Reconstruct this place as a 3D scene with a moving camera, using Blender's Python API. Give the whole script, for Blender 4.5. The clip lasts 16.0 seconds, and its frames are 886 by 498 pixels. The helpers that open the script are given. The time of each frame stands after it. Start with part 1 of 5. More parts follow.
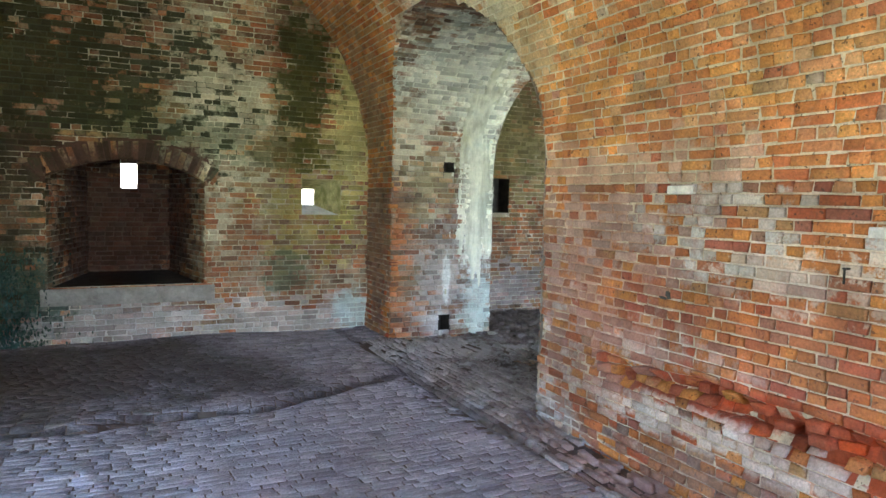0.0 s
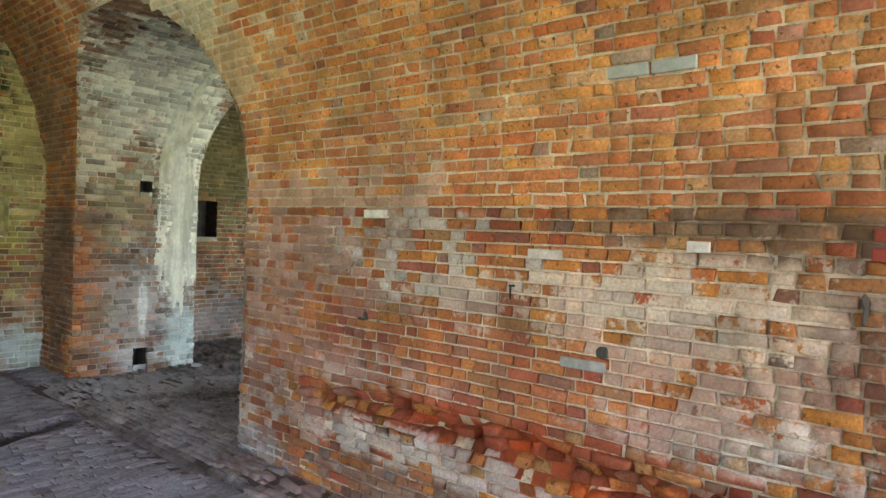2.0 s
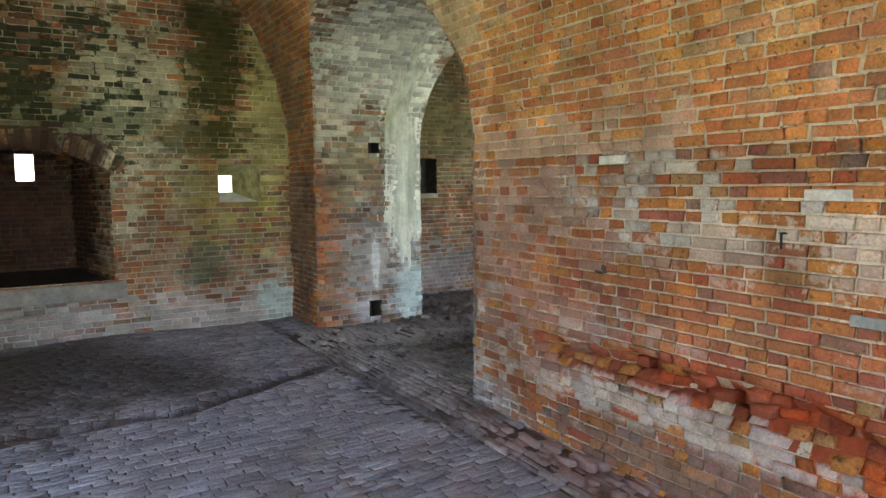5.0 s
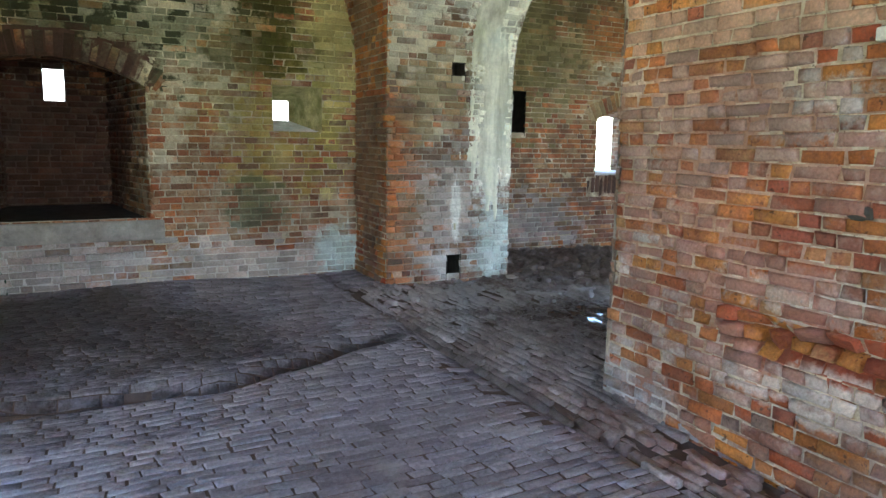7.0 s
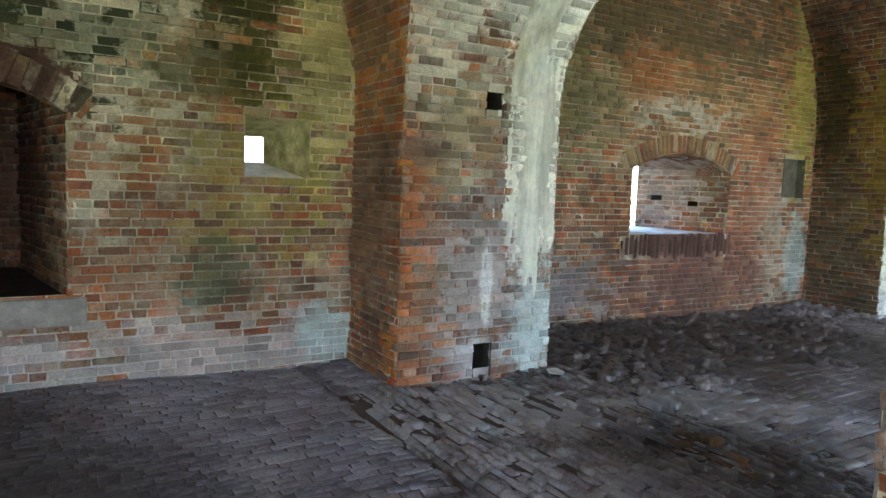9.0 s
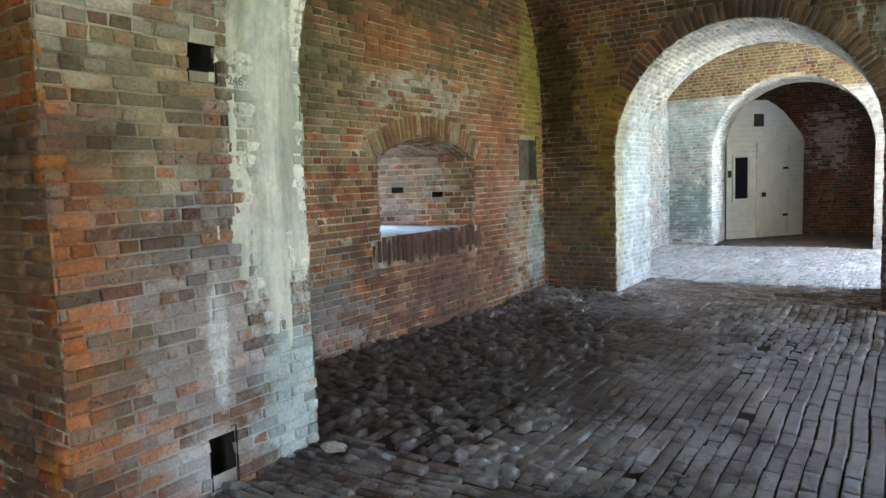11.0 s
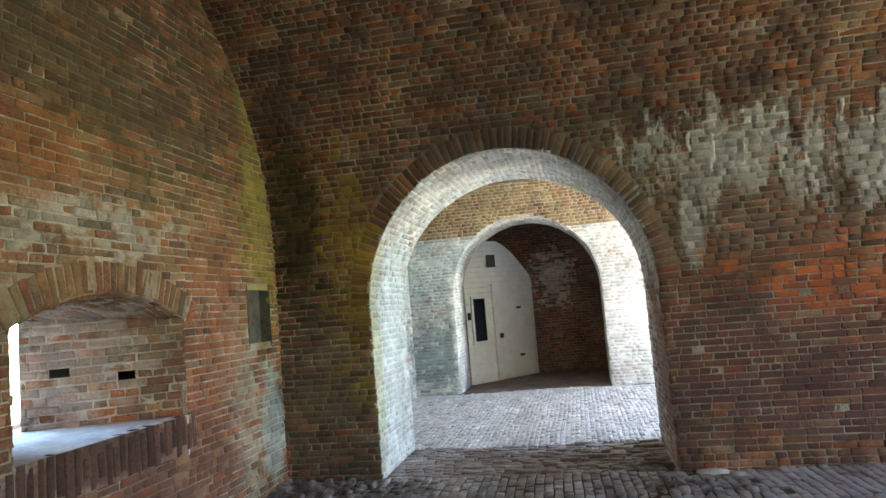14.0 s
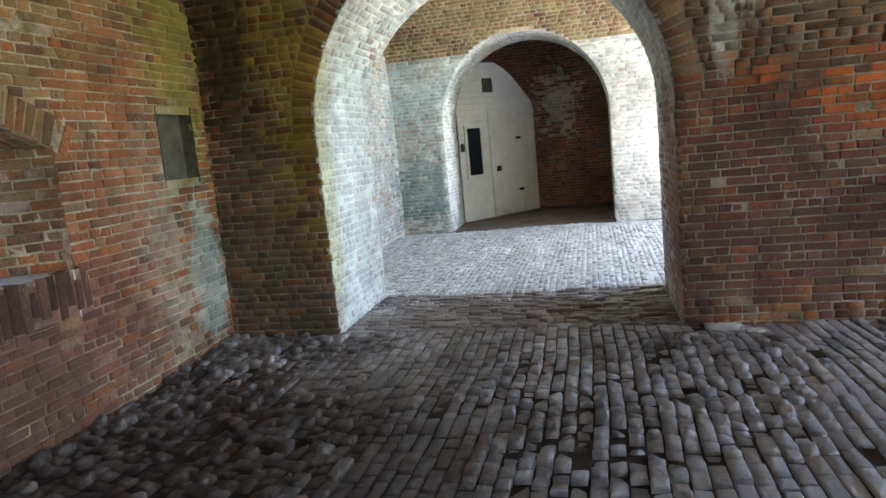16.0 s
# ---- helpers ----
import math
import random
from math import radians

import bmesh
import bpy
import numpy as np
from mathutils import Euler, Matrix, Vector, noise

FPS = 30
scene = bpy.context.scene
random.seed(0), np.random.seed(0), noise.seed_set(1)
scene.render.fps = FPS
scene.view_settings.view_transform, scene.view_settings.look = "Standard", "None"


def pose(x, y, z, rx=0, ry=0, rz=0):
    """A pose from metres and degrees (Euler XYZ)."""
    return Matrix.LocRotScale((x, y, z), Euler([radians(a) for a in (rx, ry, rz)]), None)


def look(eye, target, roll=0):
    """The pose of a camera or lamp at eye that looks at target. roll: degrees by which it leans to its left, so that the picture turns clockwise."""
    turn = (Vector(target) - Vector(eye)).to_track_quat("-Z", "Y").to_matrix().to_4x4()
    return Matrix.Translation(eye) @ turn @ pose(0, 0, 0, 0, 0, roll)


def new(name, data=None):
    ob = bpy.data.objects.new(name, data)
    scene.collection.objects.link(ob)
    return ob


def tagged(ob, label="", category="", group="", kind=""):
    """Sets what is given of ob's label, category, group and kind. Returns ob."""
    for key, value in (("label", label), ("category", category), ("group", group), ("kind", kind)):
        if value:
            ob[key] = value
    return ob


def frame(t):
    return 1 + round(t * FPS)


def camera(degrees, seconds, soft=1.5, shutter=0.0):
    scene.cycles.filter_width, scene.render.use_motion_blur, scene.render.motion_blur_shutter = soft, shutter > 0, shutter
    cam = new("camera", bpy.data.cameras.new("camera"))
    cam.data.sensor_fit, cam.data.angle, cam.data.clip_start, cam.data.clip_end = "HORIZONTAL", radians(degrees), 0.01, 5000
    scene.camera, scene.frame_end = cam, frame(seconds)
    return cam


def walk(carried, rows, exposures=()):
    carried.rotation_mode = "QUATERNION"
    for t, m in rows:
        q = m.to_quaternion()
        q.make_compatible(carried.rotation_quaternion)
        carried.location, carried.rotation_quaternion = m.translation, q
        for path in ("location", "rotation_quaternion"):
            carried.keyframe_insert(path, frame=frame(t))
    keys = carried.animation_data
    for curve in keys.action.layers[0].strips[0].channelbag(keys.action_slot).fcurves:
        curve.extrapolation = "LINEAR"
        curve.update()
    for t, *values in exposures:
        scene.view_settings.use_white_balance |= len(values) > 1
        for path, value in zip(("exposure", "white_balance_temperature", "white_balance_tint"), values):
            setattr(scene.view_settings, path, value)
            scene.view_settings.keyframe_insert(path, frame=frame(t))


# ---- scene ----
cam = camera(66.0, 16.0)
PATH = [
    (0, (-0.038, -0.002, 1.687), (0.828, 1.795, 1.544), 1.3),
    (0.5, (-0.011, -0.025, 1.68), (1.083, 1.64, 1.501), 1.3),
    (1, (0.039, -0.029, 1.646), (1.319, 1.499, 1.48), 2.2),
    (1.5, (0.066, -0.029, 1.667), (1.462, 1.399, 1.572), 2.5),
    (2, (0.094, -0.045, 1.662), (1.598, 1.273, 1.622), 2.1),
    (2.5, (0.113, -0.072, 1.67), (1.71, 1.132, 1.633), 1.5),
    (3, (0.129, -0.08, 1.652), (1.738, 1.105, 1.561), 1.4),
    (3.5, (0.127, -0.052, 1.654), (1.658, 1.229, 1.526), 1.5),
    (4, (0.122, -0.033, 1.637), (1.574, 1.307, 1.331), 1.2),
    (4.5, (0.084, 0.044, 1.665), (1.391, 1.546, 1.479), 0.3),
    (5, (0.089, 0.2, 1.654), (1.131, 1.897, 1.464), -0.7),
    (5.2, (0.079, 0.262, 1.621), (0.997, 2.028, 1.421), -0.6),
    (7.3, (0.533, 1.851, 1.371), (1.435, 3.609, 1.06), 1.0),
    (7.5, (0.574, 2.032, 1.407), (1.485, 3.792, 1.134), 0.5),
    (8, (0.628, 2.477, 1.389), (1.491, 4.269, 1.174), 0.7),
    (8.2, (0.63, 2.659, 1.411), (1.487, 4.456, 1.219), 1.1),
    (10.3, (1.275, 4.438, 1.469), (2.743, 5.776, 1.227), 0.1),
    (10.5, (1.382, 4.583, 1.443), (2.903, 5.859, 1.197), -0.9),
    (11, (1.597, 4.841, 1.464), (3.24, 5.964, 1.27), -2.0),
    (11.5, (1.807, 5.172, 1.498), (3.616, 6.014, 1.362), -2.0),
    (12, (2.097, 5.392, 1.513), (4.028, 5.908, 1.464), -2.1),
    (12.5, (2.433, 5.512, 1.518), (4.37, 6.011, 1.492), -3.1),
    (13, (2.723, 5.614, 1.538), (4.68, 6.03, 1.57), -3.6),
    (13.5, (3.057, 5.771, 1.641), (5.025, 6.108, 1.749), -3.5),
    (14, (3.236, 5.799, 1.632), (5.194, 6.171, 1.806), -4.8),
    (14.5, (3.54, 5.726, 1.603), (5.441, 6.347, 1.609), -6.4),
    (15, (3.804, 5.649, 1.546), (5.629, 6.423, 1.282), -7.4),
    (15.5, (4.139, 5.668, 1.528), (6.013, 6.253, 1.145), -6.1),
    (16, (4.529, 5.65, 1.529), (6.456, 6.095, 1.227), -5.5),
]
walk(cam, [(t, look(eye, target, roll)) for t, eye, target, roll in PATH], [(0.0, 4.3, 5800, 10), (1.0, 4.02, 6100, 10), (2.0, 3.95, 6400, 10), (3.0, 3.8, 6400, 10), (3.5, 3.72, 6350, 10), (4.0, 3.78, 6250, 10), (5.0, 3.85, 6100, 10), (8.0, 4.05, 5850, 10), (10.5, 3.92, 6000, 10), (12.5, 3.95, 6150, 10), (14.0, 3.82, 6250, 10), (15.0, 3.65, 6100, 10), (16.0, 3.75, 6150, 10)])

# ---- world and sun ----
SUN_EL, SUN_AZ = 62.0, 195.0
world = bpy.data.worlds.new("sky")
scene.world = world
world.use_nodes = True
wn = world.node_tree
sky = wn.nodes.new("ShaderNodeTexSky")
sky.sky_type = "NISHITA"
sky.sun_disc = False
sky.sun_elevation = radians(SUN_EL)
sky.sun_rotation = radians(SUN_AZ)
wn.links.new(sky.outputs[0], wn.nodes["Background"].inputs[0])
wn.nodes["Background"].inputs[1].default_value = 0.15
sun = new("sun", bpy.data.lights.new("sun", "SUN"))
sun.data.energy, sun.data.angle, sun.data.color = 5.0, radians(0.5), (1.0, 0.95, 0.87)
sd = Vector((math.sin(radians(SUN_AZ)) * math.cos(radians(SUN_EL)), math.cos(radians(SUN_AZ)) * math.cos(radians(SUN_EL)), math.sin(radians(SUN_EL))))
sun.matrix_world = look(sd * 40, (0, 0, 0))

# ---- plan, metres ----
XA0, XR, XB0, XB1, XC0, XC1, XD0, XD1 = -2.44, 2.94, 4.33, 9.85, 11.25, 16.1, 17.3, 19.2
YA, YB, YC, YREAR, YCREAR = 8.5, 8.84, 8.97, -3.6, 2.0
ZSA, ZSB, ZSC = 2.1, 2.25, 2.1
RA, RB, RC = (XR - XA0) / 2, (XB1 - XB0) / 2, (XC1 - XC0) / 2
CA, CB, CC = (XR + XA0) / 2, (XB1 + XB0) / 2, (XC1 + XC0) / 2
ARCH1 = (4.42, 7.62, 1.95)
ARCH1R = (-2.6, 0.2, 2.0)
ARCH1S = (-2.6, 0.33, 2.0)
# Unseen side arch, added to let light in from the west.
LIGHT_ARCH = (2.0, 4.4, 2.0)
ARCH2 = (5.05, 7.85, 1.72)
ARCH2R = (-2.6, 0.72, 1.9)
ARCH3 = (5.34, 8.12, 1.85)
H, JOINT = 0.0635, 0.011


# ---- materials ----
class Nodes:
    """A small writer of shader nodes."""

    def __init__(self, name):
        self.mat = bpy.data.materials.new(name)
        self.mat.use_nodes = True
        self.t = self.mat.node_tree
        self.t.nodes.clear()
        self.out = self.n("ShaderNodeOutputMaterial")
        self.b = self.n("ShaderNodeBsdfPrincipled")
        self.t.links.new(self.b.outputs[0], self.out.inputs[0])
        self.geo = self.n("ShaderNodeNewGeometry")
        self.pos = self.geo.outputs["Position"]

    def n(self, kind):
        return self.t.nodes.new(kind)

    def put(self, value, socket):
        if isinstance(value, bpy.types.NodeSocket):
            self.t.links.new(value, socket)
        else:
            socket.default_value = value

    def math(self, op, a, b=0.0, c=0.0, clamp=False):
        m = self.n("ShaderNodeMath")
        m.operation, m.use_clamp = op, clamp
        for v, s in zip((a, b, c), m.inputs):
            self.put(v, s)
        return m.outputs[0]

    def vec(self, op, a, b=(0, 0, 0)):
        m = self.n("ShaderNodeVectorMath")
        m.operation = op
        self.put(a, m.inputs[0])
        self.put(b, m.inputs[1])
        return m.outputs[1] if op in ("LENGTH", "DISTANCE") else m.outputs[0]

    def noise(self, scale, detail=3.0, rough=0.55, stretch=None, shift=(0, 0, 0)):
        v = self.pos
        if stretch:
            v = self.vec("MULTIPLY", v, stretch)
        if any(shift):
            v = self.vec("ADD", v, shift)
        t = self.n("ShaderNodeTexNoise")
        self.put(v, t.inputs["Vector"])
        t.inputs["Scale"].default_value, t.inputs["Detail"].default_value, t.inputs["Roughness"].default_value = scale, detail, rough
        return t.outputs[0]

    def span(self, v, a, b, lo=0.0, hi=1.0):
        m = self.n("ShaderNodeMapRange")
        self.put(v, m.inputs[0])
        for k, w in enumerate((a, b, lo, hi), 1):
            m.inputs[k].default_value = w
        return m.outputs[0]

    def mix(self, f, a, b, blend="MIX"):
        m = self.n("ShaderNodeMix")
        m.data_type, m.blend_type = "RGBA", blend
        self.put(f, m.inputs[0])
        for v, s in ((a, m.inputs[6]), (b, m.inputs[7])):
            self.put(v if isinstance(v, bpy.types.NodeSocket) else (*v[:3], 1.0), s)
        return m.outputs[2]

    def ramp(self, v, stops, constant=False):
        r = self.n("ShaderNodeValToRGB")
        r.color_ramp.interpolation = "CONSTANT" if constant else "LINEAR"
        e = r.color_ramp.elements
        while len(e) < len(stops):
            e.new(0.5)
        for k, (p, c) in enumerate(stops):
            e[k].position, e[k].color = p, (*c, 1.0)
        self.put(v, r.inputs[0])
        return r.outputs[0]

    def chance(self):
        """A number from 0 to 1 for each piece, whether it is an island or an object."""
        o = self.n("ShaderNodeObjectInfo")
        r = self.math("FRACT", self.math("ADD", self.math("MULTIPLY", o.outputs["Random"], 17.31), self.geo.outputs["Random Per Island"]))
        w = self.n("ShaderNodeTexWhiteNoise")
        w.noise_dimensions = "1D"
        self.put(self.math("MULTIPLY", r, 913.7), w.inputs["W"])
        s = self.n("ShaderNodeSeparateColor")
        self.put(w.outputs["Color"], s.inputs[0])
        return s.outputs

    def patch(self, centre, radii, scale=3.0, rough=0.9, sharp=2.5, streak=False, piece=None, fine=0.7, pw=1.0):
        """A stain or painted tone with an uneven rim: an ellipsoid whose edge is broken up by noise."""
        d = self.vec("LENGTH", self.vec("DIVIDE", self.vec("SUBTRACT", self.pos, centre), radii))
        nz = self.noise(scale, 5.0, 0.65, (1, 1, 0.12) if streak else None, (centre[0] * 3.1, centre[2] * 1.7, centre[1]))
        m = self.math("ADD", self.math("SUBTRACT", 1.0, d), self.math("MULTIPLY", self.math("SUBTRACT", nz, 0.5), 2.0 * rough))
        if fine:
            m = self.math("ADD", m, self.math("MULTIPLY", self.math("SUBTRACT", self.noise(22.0, 4.0, 0.7), 0.5), fine))
        if piece is not None:
            m = self.math("ADD", m, self.math("MULTIPLY", self.math("SUBTRACT", piece, 0.5), pw))
        return self.math("MULTIPLY", m, sharp, clamp=True)

    def relief(self, height, strength=0.5, distance=0.01):
        b = self.n("ShaderNodeBump")
        b.inputs["Strength"].default_value, b.inputs["Distance"].default_value = strength, distance
        self.put(height, b.inputs["Height"])
        self.t.links.new(b.outputs[0], self.b.inputs["Normal"])


def masonry(name, stops, stains_and_shading=(), value=(0.6, 1.32), lighten=1.0, rough=(0.8, 0.97), bump=0.6, grain=0.35, washes=()):
    """Brick, stone or mortar: a colour for each piece, grain, blotches, then stains and painted shading.
    Each of these: (centre, radii, colour, amount, options); washes: (colour, amount, noise scale, low, high, stretch)."""
    k = Nodes(name)
    r = k.chance()
    col = k.ramp(r[0], stops)
    v = k.math("MULTIPLY", k.span(r[1], 0, 1, *value), k.span(k.noise(5.0, 4.0), 0.25, 0.75, 0.8, 1.2))
    v = k.math("MULTIPLY", v, k.span(k.noise(1.9, 6.0, 0.66, None, (2, 5, 1)), 0.32, 0.68, 0.68, 1.32))
    v = k.math("MULTIPLY", v, k.span(k.noise(70.0, 4.0, 0.7), 0.3, 0.7, 1 - grain, 1 + grain))
    g = k.n("ShaderNodeCombineColor")
    for s in g.inputs:
        k.put(v, s)
    col = k.mix(1.0, col, g.outputs[0], "MULTIPLY")
    broad = k.span(k.noise(0.9, 5.0, 0.6, None, (3, 9, 5)), 0.35, 0.65, 0.0, 1.0)
    col = k.mix(k.math("MULTIPLY", k.math("SUBTRACT", 1.0, broad), 0.3), col, (0.1, 0.06, 0.035))
    col = k.mix(k.span(k.noise(19.0, 4.0, 0.6, None, (7, 0, 2)), 0.5, 0.75, 0.0, 0.35), col, (0.14, 0.08, 0.055))
    pits = k.math("LESS_THAN", k.noise(38.0, 2.0, 0.5), 0.34)
    col = k.mix(k.math("MULTIPLY", pits, 0.7), col, (0.05, 0.03, 0.02))
    for colour, amount, scale, low, high, stretch in washes:
        m = k.span(k.noise(scale, 6.0, 0.68, stretch, (scale, 2 * scale, 0)), low, high)
        m = k.math("MULTIPLY", k.math("ADD", m, k.math("MULTIPLY", k.math("SUBTRACT", r[2], 0.5), 0.5), clamp=True), amount, clamp=True)
        col = k.mix(k.math("MULTIPLY", m, k.span(k.noise(40.0, 4.0, 0.7), 0.25, 0.6, 0.55, 1.0)), col, colour)
    for centre, radii, colour, amount, options in stains_and_shading:
        m = k.patch(centre, radii, piece=r[2], **options)
        tone = k.mix(0.75, tuple(lighten * w for w in colour), g.outputs[0], "MULTIPLY")
        col = k.mix(k.math("MULTIPLY", m, amount), col, tone)
    k.put(col, k.b.inputs["Base Color"])
    k.put(k.span(k.noise(9.0), 0.3, 0.7, *rough), k.b.inputs["Roughness"])
    k.b.inputs["Specular IOR Level"].default_value = 0.3
    h = k.math("ADD", k.math("MULTIPLY", k.noise(55.0, 6.0, 0.7), 0.8), k.math("MULTIPLY", k.noise(14.0, 3.0), 1.2))
    k.relief(h, bump, 0.012)
    return k.mat


MORTAR = [(0.0, (0.6, 0.47, 0.32)), (1.0, (0.68, 0.56, 0.42))]
ORANGE = [(0.0, (0.438, 0.12, 0.029)), (0.16, (0.495, 0.182, 0.0414)), (0.34, (0.523, 0.207, 0.0435)), (0.5, (0.381, 0.0776, 0.029)), (0.64, (0.476, 0.155, 0.0414)), (0.78, (0.476, 0.259, 0.103)), (0.86, (0.305, 0.0621, 0.0362)), (0.93, (0.286, 0.145, 0.0931)), (1.0, (0.21, 0.135, 0.103))]
OCHRE = [(0.0, (0.6, 0.22, 0.06)), (0.12, (0.64, 0.3, 0.085)), (0.26, (0.62, 0.25, 0.065)), (0.38, (0.55, 0.17, 0.055)), (0.5, (0.64, 0.32, 0.12)), (0.62, (0.61, 0.24, 0.07)), (0.74, (0.54, 0.15, 0.05)), (0.84, (0.62, 0.36, 0.17)), (0.92, (0.6, 0.23, 0.075)), (0.97, (0.42, 0.11, 0.06)), (1.0, (0.46, 0.34, 0.25))]
RED = [(0.0, (0.27, 0.065, 0.035)), (0.2, (0.34, 0.12, 0.045)), (0.38, (0.19, 0.07, 0.05)), (0.55, (0.3, 0.085, 0.045)), (0.7, (0.23, 0.13, 0.085)), (0.85, (0.12, 0.065, 0.055)), (1.0, (0.3, 0.2, 0.14))]
BROWN = [(0.0, (0.42, 0.125, 0.044)), (0.2, (0.412, 0.18, 0.0704)), (0.38, (0.237, 0.104, 0.0572)), (0.55, (0.371, 0.119, 0.0484)), (0.7, (0.34, 0.199, 0.106)), (0.85, (0.175, 0.0902, 0.0572)), (1.0, (0.412, 0.275, 0.158))]
PIERB = [(0.0, (0.38, 0.15, 0.065)), (0.2, (0.34, 0.23, 0.16)), (0.4, (0.25, 0.1, 0.065)), (0.6, (0.33, 0.24, 0.18)), (0.8, (0.15, 0.07, 0.05)), (1.0, (0.38, 0.2, 0.1))]
BUFF = [(0.0, (0.34, 0.18, 0.1)), (0.4, (0.3, 0.22, 0.15)), (0.7, (0.24, 0.1, 0.06)), (1.0, (0.36, 0.27, 0.17))]
CHALK = [(0.0, (0.58, 0.58, 0.55)), (0.4, (0.46, 0.46, 0.44)), (0.72, (0.62, 0.61, 0.58)), (0.86, (0.46, 0.3, 0.22)), (1.0, (0.66, 0.65, 0.62))]
# Greys tinted blue, so that the colour holds the sky's sheen on the floor.
PAVER = [(0.0, (0.27, 0.255, 0.285)), (0.35, (0.37, 0.355, 0.395)), (0.65, (0.25, 0.23, 0.25)), (1.0, (0.42, 0.405, 0.45))]
COBBLE = [(0.0, (0.3, 0.265, 0.26)), (0.35, (0.41, 0.38, 0.38)), (0.65, (0.28, 0.235, 0.225)), (1.0, (0.46, 0.43, 0.43))]
# Paving palette of the third casemate, whitened for the bright light there.
LIT_PAVER = [(0.0, (0.5, 0.52, 0.53)), (0.5, (0.62, 0.64, 0.65)), (1.0, (0.42, 0.42, 0.42))]

WHITE, LIME, MOSS, OLIVE, TEAL, BLACK, YELLOW = (0.58, 0.53, 0.47), (0.8, 0.78, 0.66), (0.11, 0.13, 0.03), (0.17, 0.15, 0.06), (0.5, 0.6, 0.57), (0.035, 0.03, 0.02), (0.34, 0.28, 0.06)

WALL1 = [
    ((XR, 0.95, 1.3), (0.3, 0.5, 0.36), (0.66, 0.53, 0.41), 0.72, dict(scale=5.0, rough=1.7, fine=3.2, pw=1.4, sharp=3.5)),
    ((XR, 1.5, 1.36), (0.3, 0.5, 0.17), (0.66, 0.54, 0.42), 0.75, dict(scale=5.5, rough=1.6, fine=3.0, pw=1.4, sharp=3.5)),
    ((XR, 2.4, 1.36), (0.3, 0.55, 0.13), (0.56, 0.47, 0.38), 0.7, dict(scale=5.0, rough=1.3, fine=2.2, pw=1.5)),
    ((XR, 3.3, 1.55), (0.3, 0.75, 0.22), (0.46, 0.43, 0.39), 0.75, dict(scale=5.0, rough=0.5, fine=0.9, pw=2.4, sharp=4.0, joint=False)),
    ((XR, 3.3, 0.8), (0.3, 0.8, 0.13), (0.5, 0.43, 0.38), 0.65, dict(scale=6.0, rough=1.1, fine=2.0, pw=0.8)),
    ((XR, 0.95, 0.85), (0.3, 0.5, 0.12), (0.55, 0.5, 0.43), 0.6, dict(scale=5.0, rough=1.0, fine=2.0)),
    ((XR, 4.15, 0.85), (0.5, 0.3, 0.5), (0.52, 0.5, 0.48), 0.8, dict(scale=4.0, rough=0.8, fine=0.8, pw=2.2, joint=False)),
    ((XR, 4.3, 0.1), (0.5, 0.45, 0.15), (0.42, 0.41, 0.4), 0.8, dict(scale=5.0, rough=0.6, pw=0.3)),
    ((XR, 2.3, 0.6), (0.4, 1.4, 0.12), (0.42, 0.06, 0.01), 0.94, dict(scale=3.0, rough=0.7, fine=0.8, pw=1.4)),
    ((XR, 1.3, 0.42), (0.4, 0.8, 0.2), (0.46, 0.075, 0.016), 0.85, dict(scale=3.0, rough=0.9, fine=0.6, pw=1.2)),
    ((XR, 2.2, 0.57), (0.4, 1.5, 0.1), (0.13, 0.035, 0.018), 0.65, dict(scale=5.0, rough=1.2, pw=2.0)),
    ((XR, 2.8, 0.41), (0.4, 1.1, 0.11), (0.6, 0.52, 0.45), 0.8, dict(scale=3.0, rough=0.4, sharp=4.0, joint=False)),
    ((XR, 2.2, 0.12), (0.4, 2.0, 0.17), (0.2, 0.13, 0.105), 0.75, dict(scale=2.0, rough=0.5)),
    ((XR, 0.8, 1.74), (0.3, 1.0, 0.11), (0.17, 0.105, 0.065), 0.85, dict(scale=2.6, rough=0.7, pw=0.9)),
    ((XR, 0.35, 1.3), (0.3, 0.22, 0.35), (0.15, 0.085, 0.07), 0.6, dict(scale=2.6, rough=0.5)),
    ((XR, 8.1, 1.2), (0.3, 0.6, 1.7), (0.19, 0.125, 0.085), 0.75, dict(scale=2.6, rough=0.7, pw=0.9, sharp=3.0)),
    ((XR - 0.1, 8.15, 2.8), (0.8, 0.55, 1.0), (0.26, 0.22, 0.17), 0.65, dict(scale=3.0, rough=1.0)),
    ((XR - 0.2, 2.6, 2.6), (0.4, 2.2, 0.5), (0.62, 0.34, 0.12), 0.55, dict(scale=1.6, rough=1.1, joint=False)),
    ((XR, 4.0, 1.3), (0.3, 0.6, 1.5), (0.34, 0.16, 0.09), 0.25, dict(scale=3.0, rough=0.5, pw=0.2)),
    ((XR, 3.95, 1.1), (0.3, 0.5, 0.6), (0.54, 0.46, 0.38), 0.6, dict(scale=5.0, rough=0.8, fine=1.4, pw=2.4, sharp=4.0, joint=False)),
    ((XR, 3.8, 1.3), (0.3, 0.75, 1.0), (0.26, 0.095, 0.055), 0.6, dict(scale=4.0, rough=1.2, fine=1.2, pw=1.2)),
    ((XR, 2.6, 0.9), (0.3, 1.8, 0.4), (0.33, 0.1, 0.06), 0.4, dict(scale=2.0, rough=0.9, joint=False)),
]
